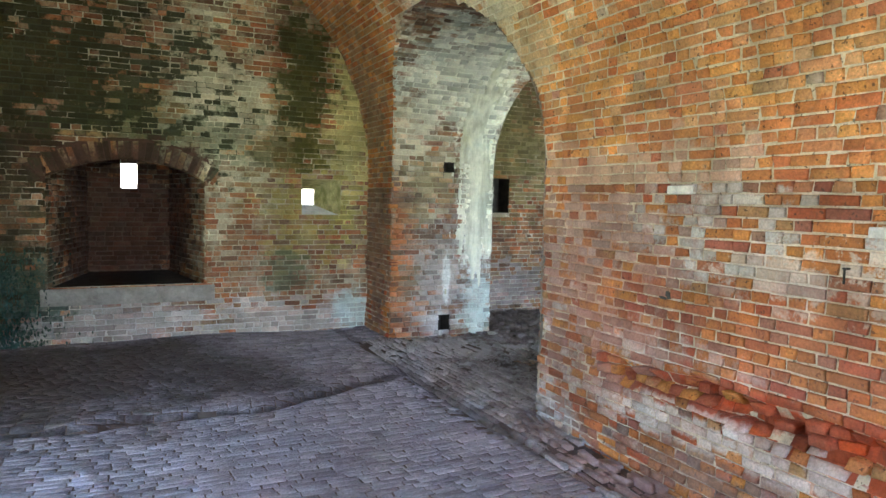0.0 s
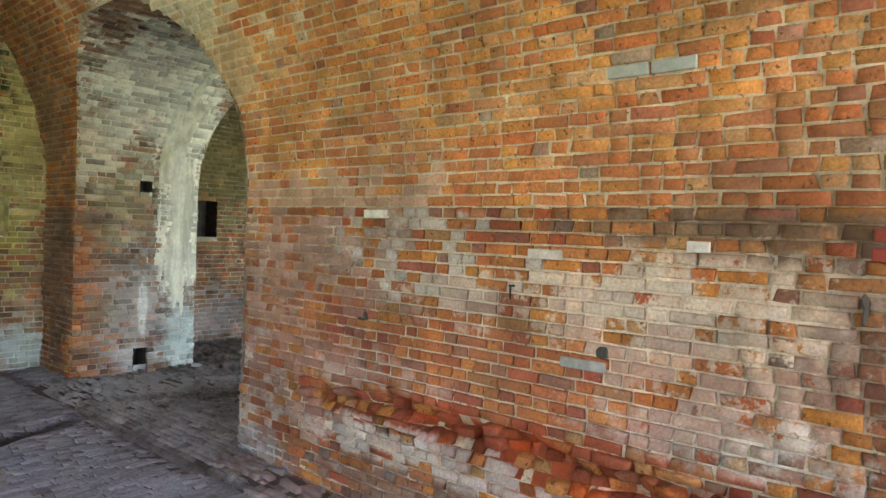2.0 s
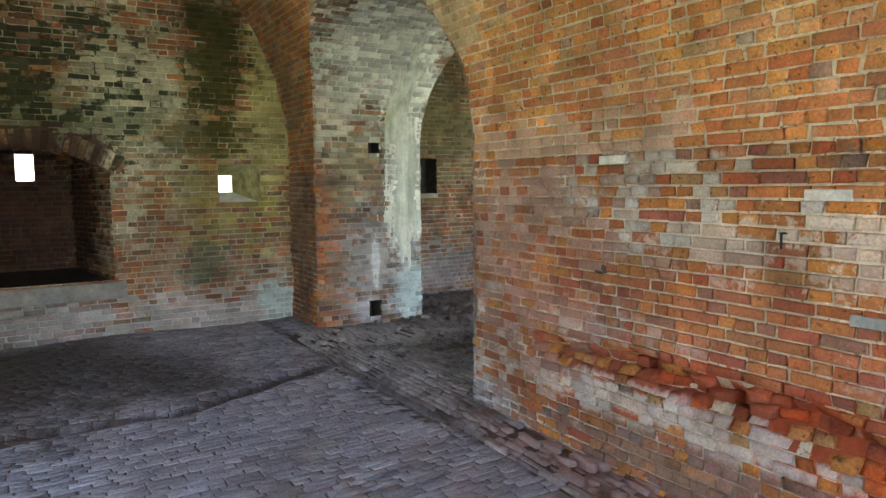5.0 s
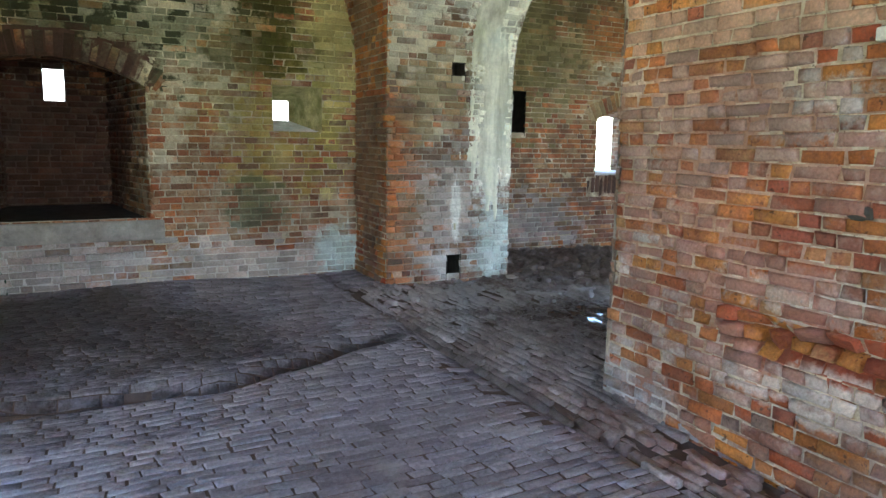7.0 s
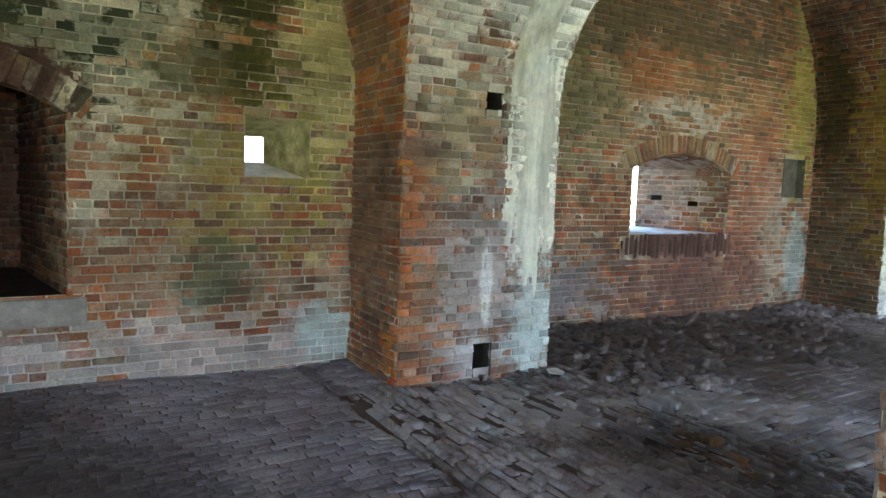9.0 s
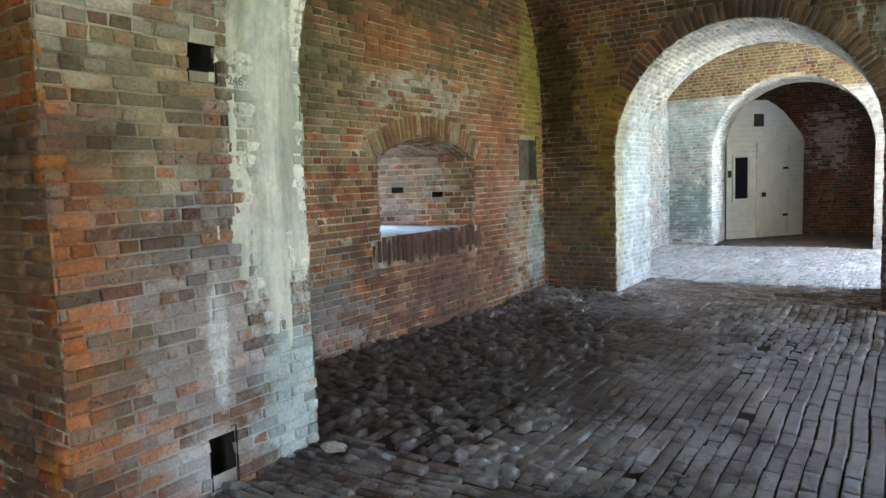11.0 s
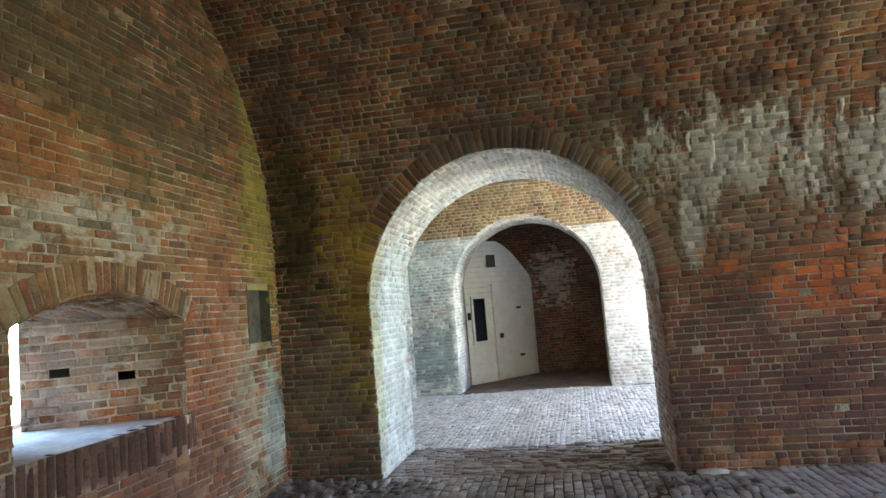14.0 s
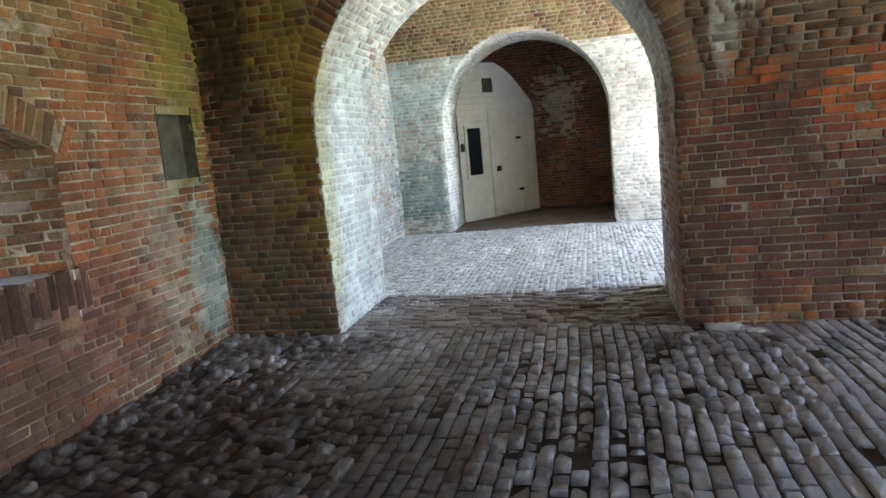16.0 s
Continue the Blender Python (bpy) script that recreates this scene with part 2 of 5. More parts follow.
VAULT1 = [
    ((XR, 2.2, 1.93), (0.3, 2.6, 0.2), (0.42, 0.125, 0.05), 0.55, dict(scale=3.0, rough=1.0, pw=2.0, joint=False)),
    ((XR, 3.6, 1.9), (0.3, 0.9, 0.16), (0.46, 0.38, 0.3), 0.5, dict(scale=4.0, rough=0.9, pw=2.2, joint=False)),
    ((XR - 0.35, 5.2, 3.4), (0.7, 1.3, 0.5), (0.66, 0.6, 0.47), 0.75, dict(scale=3.0, rough=1.1, fine=1.2, streak=True)),
    ((XR - 0.2, 4.6, 2.9), (0.6, 0.5, 0.5), (0.62, 0.5, 0.32), 0.5, dict(scale=4.0, rough=1.2, fine=1.0)),
    ((XR - 0.05, 0.2, 2.1), (0.4, 1.0, 0.16), (0.3, 0.13, 0.07), 0.5, dict(scale=4.0, rough=1.2, pw=2.0, joint=False)),
    ((XR - 0.1, 8.15, 2.8), (0.8, 0.62, 1.0), (0.24, 0.17, 0.11), 0.7, dict(scale=3.0, rough=1.0)),
]
PIER = [
    ((3.58, 7.62, 0.14), (0.26, 0.3, 0.22), (0.38, 0.36, 0.34), 0.85, dict(scale=4.0, rough=0.5, pw=0.1, fine=0.3)),
    ((4.12, 7.62, 1.85), (0.3, 0.9, 1.35), LIME, 0.95, dict(scale=5.0, rough=0.8, streak=True, sharp=4.0, pw=0.15)),
    ((4.0, 7.3, 2.9), (0.38, 0.7, 0.75), LIME, 0.95, dict(scale=4.0, rough=0.9, streak=True, sharp=4.0, pw=0.15)),
    ((4.15, 7.62, 0.35), (0.3, 0.6, 0.5), TEAL, 0.75, dict(scale=4.0, rough=0.9, pw=0.5)),
    ((3.69, 7.62, 0.72), (0.06, 0.4, 0.4), (0.66, 0.68, 0.64), 0.9, dict(scale=7.0, rough=0.8, pw=0.2)),
    ((3.7, 7.62, 0.75), (0.5, 0.5, 0.75), (0.42, 0.4, 0.39), 0.5, dict(scale=5.0, rough=1.3, fine=1.2)),
    ((3.6, 6.9, 3.1), (1.0, 1.2, 0.85), (0.74, 0.72, 0.64), 0.9, dict(scale=3.0, rough=0.9, pw=0.5)),
    ((3.02, 7.62, 1.15), (0.13, 0.2, 1.1), (0.46, 0.15, 0.045), 0.7, dict(scale=4.0, rough=1.1, pw=2.6)),
    ((3.4, 7.62, 1.95), (0.5, 0.3, 0.5), (0.34, 0.31, 0.17), 0.5, dict(scale=4.0, rough=1.0)),
    ((3.2, 7.62, 2.5), (0.6, 0.5, 0.5), (0.5, 0.47, 0.38), 0.65, dict(scale=4.0, rough=1.0, streak=True)),
    ((3.05, 7.62, 1.7), (0.3, 0.4, 0.12), (0.1, 0.065, 0.05), 0.7, dict(scale=3.0, rough=0.5)),
]
SCARP_A = [
        ((2.7, YA, 2.7), (0.4, 0.6, 1.5), (0.58, 0.52, 0.22), 0.8, dict(scale=2.6, rough=0.9)),
    ((1.0, YA, 2.5), (2.4, 0.6, 0.9), (0.3, 0.25, 0.1), 0.5, dict(scale=2.4, rough=0.9, pw=0.6)),
    ((2.2, YA, 1.5), (0.6, 0.6, 0.6), YELLOW, 0.6, dict(scale=3.0, rough=1.2)),
    ((1.0, YA, 2.7), (0.8, 0.6, 1.2), (0.6, 0.56, 0.4), 0.8, dict(scale=2.2, rough=1.0)),
    ((0.5, YA, 2.4), (1.3, 0.6, 0.35), (0.1, 0.13, 0.07), 0.6, dict(scale=2.2, rough=1.3)),
    ((-0.9, YA, 2.95), (1.6, 0.6, 1.2), (0.03, 0.034, 0.012), 0.92, dict(scale=3.6, rough=1.6, sharp=4.0, pw=1.3)),
    ((-0.1, YA, 0.2), (1.6, 0.6, 0.36), (0.36, 0.35, 0.35), 0.7, dict(scale=2.4, rough=0.7, pw=0.6)),
    ((1.9, YA, 0.15), (1.6, 0.6, 0.33), (0.45, 0.43, 0.41), 0.65, dict(scale=3.0, rough=0.9)),
    ((2.75, YA, 0.2), (0.3, 0.6, 0.3), TEAL, 0.75, dict(scale=3.0, rough=0.8, pw=0.4)),
    ((-1.2, YA, 0.6), (0.75, 0.6, 0.6), (0.035, 0.07, 0.05), 0.85, dict(scale=2.5, rough=0.9, pw=0.5)),
    ((1.9, YA, 0.75), (0.35, 0.6, 0.25), (0.09, 0.12, 0.07), 0.7, dict(scale=3.0, rough=0.9)),
    ((-1.1, YA, 1.6), (0.5, 0.5, 0.9), (0.075, 0.06, 0.03), 0.75, dict(scale=3.0, rough=0.8)),
    # Inside the blocked embrasure: the deep recess's shade painted onto dark red brick.
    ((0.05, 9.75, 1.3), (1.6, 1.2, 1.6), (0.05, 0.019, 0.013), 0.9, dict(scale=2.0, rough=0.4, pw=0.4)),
    ((-0.1, YA, 2.02), (1.15, 0.4, 0.32), (0.075, 0.035, 0.024), 0.88, dict(scale=3.0, rough=0.8, pw=0.5)),
    # Black crust at the left end, deepened for the dimmer side of the room.
    ((-1.9, YA, 1.9), (0.9, 0.6, 1.9), (0.05, 0.04, 0.02), 0.8, dict(scale=3.4, rough=1.2, pw=1.0)),
    ((2.1, YA, 3.15), (0.42, 0.6, 1.0), (0.05, 0.05, 0.01), 0.92, dict(scale=2.6, rough=1.1, sharp=3.0, pw=0.7)),
    ((2.0, YA, 2.25), (0.55, 0.6, 0.22), (0.08, 0.07, 0.014), 0.7, dict(scale=2.6, rough=1.1, sharp=3.0, pw=0.9)),
]
SCARP_B = [
    ((9.5, YB, 2.7), (0.45, 0.6, 1.5), YELLOW, 0.75, dict(scale=2.4, rough=0.9)),
    ((9.6, YB, 0.6), (0.3, 0.6, 0.7), TEAL, 0.6, dict(scale=3.0, rough=0.8, pw=0.4)),
    ((9.1, YB, 1.1), (0.4, 0.6, 0.9), (0.42, 0.37, 0.28), 0.6, dict(scale=3.0, rough=1.0)),
    ((7.0, YB, 2.6), (2.4, 0.6, 0.8), (0.36, 0.22, 0.07), 0.4, dict(scale=2.4, rough=1.1, pw=0.8)),
    ((5.9, YB, 2.4), (0.8, 0.6, 0.8), (0.34, 0.3, 0.18), 0.5, dict(scale=2.5, rough=1.2)),
    ((5.3, YB, 2.6), (0.9, 0.6, 1.0), OLIVE, 0.65, dict(scale=2.4, rough=1.0)),
    ((7.2, YB, 2.4), (0.9, 0.5, 0.22), (0.55, 0.5, 0.4), 0.65, dict(scale=5.0, rough=1.3, fine=1.0)),
    ((5.4, YB, 0.35), (1.0, 0.6, 0.45), (0.36, 0.35, 0.36), 0.5, dict(scale=3.0, rough=1.2)),
    ((7.6, YB, 0.4), (1.2, 0.6, 0.65), (0.15, 0.07, 0.06), 0.65, dict(scale=2.0, rough=0.8)),
    ((6.6, YB, 3.5), (2.4, 0.6, 0.9), (0.1, 0.075, 0.035), 0.75, dict(scale=2.0, rough=1.0)),
    ((5.0, YB, 2.9), (0.7, 0.6, 0.9), (0.12, 0.1, 0.04), 0.65, dict(scale=2.4, rough=1.2)),
    ((6.7, YB, 2.75), (0.5, 0.6, 0.3), (0.42, 0.14, 0.04), 0.6, dict(scale=3.0, rough=1.0, joint=False)),
    ((8.75, YB, 1.7), (0.5, 0.6, 0.8), (0.4, 0.13, 0.05), 0.55, dict(scale=3.0, rough=1.0, joint=False)),
    # Whitish cheek bricks, made paler for the daylight that reaches them from outside.
    ((7.6, 9.45, 1.5), (0.6, 0.5, 0.7), (0.62, 0.5, 0.44), 0.4, dict(scale=5.0, rough=1.5)),
    # Apron under the open embrasure, darkened for the shade of the overhang.
    ((7.28, YB, 0.85), (1.15, 0.2, 0.16), (0.1, 0.045, 0.032), 0.85, dict(scale=3.0, rough=0.5)),
    ((8.4, YB, 0.8), (0.5, 0.3, 0.6), (0.2, 0.08, 0.05), 0.5, dict(scale=3.0, rough=0.9)),
]
WALL2 = [
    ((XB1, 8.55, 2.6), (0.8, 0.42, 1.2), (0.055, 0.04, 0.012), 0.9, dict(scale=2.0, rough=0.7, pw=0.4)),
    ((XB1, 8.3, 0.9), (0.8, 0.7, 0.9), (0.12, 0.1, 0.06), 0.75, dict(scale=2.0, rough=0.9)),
    ((XB1, 8.0, 2.2), (0.5, 0.3, 1.2), (0.3, 0.2, 0.03), 0.75, dict(scale=3.0, rough=1.3)),
    ((XB1, 4.35, 2.8), (0.8, 0.75, 0.42), (0.56, 0.54, 0.48), 0.9, dict(scale=5.5, rough=2.2, streak=True, sharp=5.0, pw=0.2, fine=0.5)),
    ((XB1, 2.9, 2.75), (0.8, 0.9, 0.4), (0.54, 0.52, 0.46), 0.85, dict(scale=5.5, rough=2.4, streak=True, sharp=5.0, pw=0.2, fine=0.5)),
    ((XB1, 4.7, 2.25), (0.6, 0.1, 0.45), (0.55, 0.53, 0.47), 0.85, dict(scale=6.0, rough=0.8, streak=True, sharp=4.0, pw=0.2)),
    ((XB1, 3.4, 1.65), (0.5, 1.0, 0.38), (0.5, 0.12, 0.025), 0.9, dict(scale=2.6, rough=1.2, pw=1.4, joint=False)),
    ((XB1, 6.3, 3.2), (0.8, 1.2, 0.3), (0.09, 0.07, 0.06), 0.6, dict(scale=2.0, rough=0.8)),
    ((XB1, 3.2, 0.7), (0.5, 2.0, 0.7), (0.13, 0.055, 0.05), 0.65, dict(scale=2.0, rough=0.9, pw=1.6, joint=False)),
    ((XB1, 4.6, 2.5), (0.8, 2.6, 0.7), (0.2, 0.16, 0.1), 0.45, dict(scale=1.6, rough=1.1)),
]
ARCH2_STAIN = [
    ((10.5, 7.85, 1.2), (0.9, 0.5, 1.6), (0.5, 0.54, 0.52), 0.75, dict(scale=3.0, rough=1.2, pw=0.4)),
    ((9.95, 7.85, 1.5), (0.18, 0.4, 1.5), (0.38, 0.35, 0.14), 0.5, dict(scale=3.0, rough=1.1, streak=True, pw=0.3)),
    ((10.6, 6.8, 3.0), (0.9, 1.1, 0.7), (0.7, 0.67, 0.6), 0.8, dict(scale=3.0, rough=1.0)),
    ((10.1, 5.05, 1.1), (0.9, 0.35, 1.6), (0.2, 0.095, 0.06), 0.85, dict(scale=3.0, rough=0.6, pw=0.6)),
    ((10.1, 5.05, 2.4), (0.6, 0.4, 0.7), (0.4, 0.39, 0.36), 0.6, dict(scale=4.0, rough=1.0, streak=True)),
]
C_STAIN = [
    ((XC1, 8.3, 2.3), (0.6, 1.0, 0.8), (0.42, 0.5, 0.52), 0.75, dict(scale=4.0, rough=1.2, streak=True)),
    ((XC1, 8.4, 0.7), (0.6, 0.8, 0.8), (0.13, 0.19, 0.19), 0.75, dict(scale=4.0, rough=1.2)),
    ((XC1, 4.6, 1.5), (0.6, 1.3, 2.0), (0.5, 0.49, 0.45), 0.6, dict(scale=2.6, rough=0.9, pw=0.4)),
    ((XC1, 6.7, 2.9), (0.8, 1.7, 0.5), (0.72, 0.71, 0.66), 0.7, dict(scale=2.6, rough=0.9, pw=0.4)),
    ((XC1 + 0.4, 8.12, 1.4), (0.6, 0.15, 1.8), (0.78, 0.78, 0.74), 0.9, dict(scale=2.6, rough=0.5, pw=0.2)),
]


def pair(name, stops, stains_and_shading, mortar=MORTAR, value=(0.62, 1.3), **more):
    """The bricks' material and their mortar's. A stain marked joint=False spares the joints."""
    on_brick = [(c, r, k, a, {q: w for q, w in o.items() if q != "joint"}) for c, r, k, a, o in stains_and_shading]
    on_joint = [(c, r, k, a, {q: w for q, w in o.items() if q != "joint"}) for c, r, k, a, o in stains_and_shading if o.get("joint", True)]
    return (masonry(name, stops, on_brick, value=value, **more), masonry(name + "_mortar", mortar, on_joint, value=(1, 1), lighten=1.25, bump=0.4, grain=0.2, **more))


GREY_MORTAR = [(0.0, (0.26, 0.22, 0.17)), (1.0, (0.36, 0.31, 0.25))]
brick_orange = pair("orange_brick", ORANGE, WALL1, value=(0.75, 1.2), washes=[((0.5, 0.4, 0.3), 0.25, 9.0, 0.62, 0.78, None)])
brick_vault = pair("ochre_vault_brick", OCHRE, VAULT1, [(0.0, (0.62, 0.48, 0.32)), (1.0, (0.7, 0.58, 0.42))], value=(0.8, 1.22), washes=[((0.62, 0.5, 0.36), 0.3, 7.0, 0.6, 0.75, None)])
brick_pier = pair("pier_brick", PIERB, PIER, GREY_MORTAR, value=(0.5, 1.5), washes=[((0.5, 0.48, 0.44), 0.35, 6.0, 0.54, 0.7, None), (OLIVE, 0.4, 1.3, 0.52, 0.7, None)])
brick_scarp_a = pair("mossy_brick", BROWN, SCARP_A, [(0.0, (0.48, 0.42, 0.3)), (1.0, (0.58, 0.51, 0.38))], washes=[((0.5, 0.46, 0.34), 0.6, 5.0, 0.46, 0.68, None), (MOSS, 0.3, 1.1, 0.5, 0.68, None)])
brick_scarp_b = pair("scarp_brick", BROWN, SCARP_B, value=(0.72, 1.22), mortar=[(0.0, (0.5, 0.42, 0.3)), (1.0, (0.6, 0.52, 0.39))], washes=[((0.075, 0.042, 0.028), 0.7, 2.3, 0.46, 0.6, None), ((0.38, 0.33, 0.25), 0.3, 5.0, 0.56, 0.75, None), (OLIVE, 0.35, 1.1, 0.52, 0.7, None)])
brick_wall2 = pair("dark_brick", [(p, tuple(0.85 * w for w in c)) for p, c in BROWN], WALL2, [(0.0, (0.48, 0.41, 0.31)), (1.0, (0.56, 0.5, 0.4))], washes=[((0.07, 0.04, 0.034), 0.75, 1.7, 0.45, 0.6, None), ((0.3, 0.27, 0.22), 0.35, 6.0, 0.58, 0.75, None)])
# Apron bricks: the overhang's shade is put into their colour.
apron_shade = masonry("shaded_apron_brick", [(0.0, (0.1, 0.045, 0.034)), (0.5, (0.07, 0.04, 0.032)), (1.0, (0.14, 0.07, 0.05))])
brick_arch2 = pair("limed_brick", CHALK, ARCH2_STAIN, [(0.0, (0.56, 0.55, 0.51)), (1.0, (0.64, 0.63, 0.59))], value=(0.85, 1.12), washes=[((0.36, 0.36, 0.33), 0.55, 3.2, 0.5, 0.66, None), ((0.42, 0.24, 0.15), 0.55, 4.0, 0.58, 0.7, None), ((0.4, 0.42, 0.36), 0.5, 6.0, 0.5, 0.7, (1, 1, 0.2))])
brick_c = pair("chalky_brick", CHALK, C_STAIN, [(0.0, (0.56, 0.55, 0.51)), (1.0, (0.64, 0.63, 0.59))], value=(0.85, 1.12), washes=[((0.26, 0.29, 0.29), 0.7, 2.4, 0.48, 0.62, None), ((0.46, 0.24, 0.16), 0.6, 2.0, 0.56, 0.66, None), ((0.34, 0.36, 0.35), 0.55, 7.0, 0.5, 0.7, (1, 1, 0.3)), ((0.78, 0.78, 0.75), 0.6, 5.0, 0.56, 0.7, None)])
brick_vault_c = pair("yellowed_brick", BUFF, [], washes=[((0.4, 0.36, 0.16), 0.6, 2.0, 0.4, 0.7, None)])
# Red palette scaled down: the far room's shade is carried by the brick colour.
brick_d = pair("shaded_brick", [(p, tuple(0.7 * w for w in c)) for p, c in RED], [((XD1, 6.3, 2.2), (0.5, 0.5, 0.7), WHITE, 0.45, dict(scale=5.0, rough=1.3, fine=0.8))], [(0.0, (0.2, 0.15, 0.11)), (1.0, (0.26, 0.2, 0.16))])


def paving(name, wet, mud, stops):
    k = Nodes(name)
    r = k.chance()
    col = k.ramp(r[0], stops)
    v = k.math("MULTIPLY", k.span(r[1], 0, 1, 0.84, 1.14), k.span(k.noise(2.2, 6.0, 0.68, (0.5, 1.6, 1)), 0.3, 0.7, 0.6, 1.35))
    v = k.math("MULTIPLY", v, k.span(k.noise(60.0, 4.0, 0.7), 0.3, 0.7, 0.7, 1.3))
    g = k.n("ShaderNodeCombineColor")
    for s in g.inputs:
        k.put(v, s)
    col = k.mix(1.0, col, g.outputs[0], "MULTIPLY")
    pale = k.span(k.noise(2.6, 6.0, 0.72, None, (4, 1, 0)), 0.55, 0.7)
    col = k.mix(k.math("MULTIPLY", pale, 0.55), col, (0.5, 0.48, 0.47))
    muddy = k.span(k.noise(1.1, 6.0, 0.7, None, (1, 7, 0)), 0.5, 0.62)
    col = k.mix(k.math("MULTIPLY", muddy, mud), col, (0.07, 0.048, 0.036))
    trodden = k.patch((6.3, 8.0, 0.0), (3.4, 2.3, 0.5), scale=1.6, rough=0.9)
    col = k.mix(k.math("MULTIPLY", trodden, mud * 1.2), col, (0.075, 0.05, 0.036))
    # The dim far left of the casemate floor, painted darker into the paving.
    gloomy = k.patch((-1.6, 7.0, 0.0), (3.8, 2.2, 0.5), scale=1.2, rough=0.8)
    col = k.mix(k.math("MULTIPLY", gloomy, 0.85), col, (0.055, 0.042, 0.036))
    xyz = k.n("ShaderNodeSeparateXYZ")
    k.put(k.pos, xyz.inputs[0])
    bend = k.math("POWER", k.math("MAXIMUM", k.math("SUBTRACT", xyz.outputs[0], 0.9), 0.0), 2.0)
    line = k.math("ADD", k.math("MULTIPLY_ADD", xyz.outputs[0], 0.06, 5.5), k.math("MULTIPLY", bend, 0.176))
    line = k.math("ADD", line, k.math("MULTIPLY", k.math("SINE", k.math("MULTIPLY", xyz.outputs[0], 4.3)), 0.045))
    line = k.math("ADD", line, k.math("MULTIPLY", k.math("SINE", k.math("MULTIPLY_ADD", xyz.outputs[0], 9.7, 1.0)), 0.025))
    off = k.math("ABSOLUTE", k.math("SUBTRACT", xyz.outputs[1], line))
    off = k.math("ADD", off, k.math("MULTIPLY", k.math("SUBTRACT", k.noise(5.0, 5.0, 0.7), 0.5), 0.16))
    trench = k.math("MULTIPLY", k.span(off, 0.05, 0.1, 1.0, 0.0), k.span(xyz.outputs[0], 2.3, 2.6, 1.0, 0.0))
    col = k.mix(k.math("MULTIPLY", trench, 0.85), col, (0.03, 0.022, 0.018))
    seam = k.math("ABSOLUTE", k.math("SUBTRACT", xyz.outputs[0], 2.53))
    seam = k.math("ADD", seam, k.math("MULTIPLY", k.math("SUBTRACT", k.noise(5.0, 5.0, 0.7), 0.5), 0.2))
    seam = k.math("MULTIPLY", k.span(seam, 0.03, 0.08, 1.0, 0.0), k.span(xyz.outputs[1], 3.6, 4.2, 0.0, 1.0))
    col = k.mix(k.math("MULTIPLY", seam, 0.55), col, (0.04, 0.03, 0.024))
    # Paler pavers towards the courtyard: light from the rear opening put into the colour.
    lit_pavers = k.patch((7.2, 4.0, 0.0), (3.2, 2.2, 0.5), scale=1.8, rough=1.0)
    col = k.mix(k.math("MULTIPLY", lit_pavers, 0.65), col, (0.52, 0.5, 0.52))
    scum = k.patch((4.7, 6.35, 0.0), (0.75, 0.5, 0.5), scale=4.0, rough=1.8, sharp=4.0, fine=1.2)
    col = k.mix(k.math("MULTIPLY", scum, 0.35), col, (0.62, 0.61, 0.6))
    rusted = k.patch((10.4, 6.3, 0.0), (0.8, 1.7, 0.5), scale=3.0, rough=0.8)
    col = k.mix(k.math("MULTIPLY", rusted, mud * 0.8), col, (0.2, 0.125, 0.075))
    # More of the left side's shade in the colour, nearer than the gutter.
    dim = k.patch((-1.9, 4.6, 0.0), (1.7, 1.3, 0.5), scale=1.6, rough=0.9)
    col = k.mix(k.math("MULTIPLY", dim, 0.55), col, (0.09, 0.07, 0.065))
    limed = k.patch((3.3, 6.9, 0.0), (0.9, 0.8, 0.5), scale=3.0, rough=1.6, sharp=3.0)
    col = k.mix(k.math("MULTIPLY", limed, 0.55), col, (0.6, 0.6, 0.6))
    rusty = k.patch((2.75, 2.4, 0.0), (0.28, 2.2, 0.5), scale=3.0, rough=0.6)
    col = k.mix(k.math("MULTIPLY", rusty, 0.6), col, (0.3, 0.15, 0.11))
    damp = k.patch((4.1, 5.6, 0.0), (0.85, 0.95, 0.5), scale=2.0, rough=0.9)
    col = k.mix(k.math("MULTIPLY", damp, 0.7), col, (0.05, 0.036, 0.026))
    k.put(col, k.b.inputs["Base Color"])
    rough = k.span(k.noise(6.0, 4.0), 0.3, 0.7, wet, wet + 0.25)
    k.put(k.math("SUBTRACT", rough, k.math("MULTIPLY", damp, 0.3)), k.b.inputs["Roughness"])
    k.b.inputs["Specular IOR Level"].default_value = 0.45
    k.relief(k.math("ADD", k.noise(45.0, 6.0, 0.7), k.noise(12.0, 3.0)), 0.85, 0.018)
    return k.mat


def plain(name, colour, rough=0.8, scale=12.0, spread=0.25, bump=0.3, metal=0.0, washes=()):
    k = Nodes(name)
    v = k.span(k.noise(scale, 5.0, 0.65), 0.3, 0.7, 1 - spread, 1 + spread)
    v = k.math("MULTIPLY", v, k.span(k.noise(scale * 7, 4.0, 0.7), 0.3, 0.7, 1 - spread / 2, 1 + spread / 2))
    g = k.n("ShaderNodeCombineColor")
    for s in g.inputs:
        k.put(v, s)
    col = k.mix(1.0, colour, g.outputs[0], "MULTIPLY")
    for c, amount, sc, low, high, stretch in washes:
        col = k.mix(k.math("MULTIPLY", k.span(k.noise(sc, 6.0, 0.68, stretch), low, high), amount, clamp=True), col, c)
    k.put(col, k.b.inputs["Base Color"])
    k.b.inputs["Roughness"].default_value, k.b.inputs["Metallic"].default_value = rough, metal
    k.b.inputs["Specular IOR Level"].default_value = 0.35
    k.relief(k.noise(scale * 4, 5.0, 0.7), bump, 0.01)
    return k.mat


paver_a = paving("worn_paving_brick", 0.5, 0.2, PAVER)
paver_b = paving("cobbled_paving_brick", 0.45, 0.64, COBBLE)
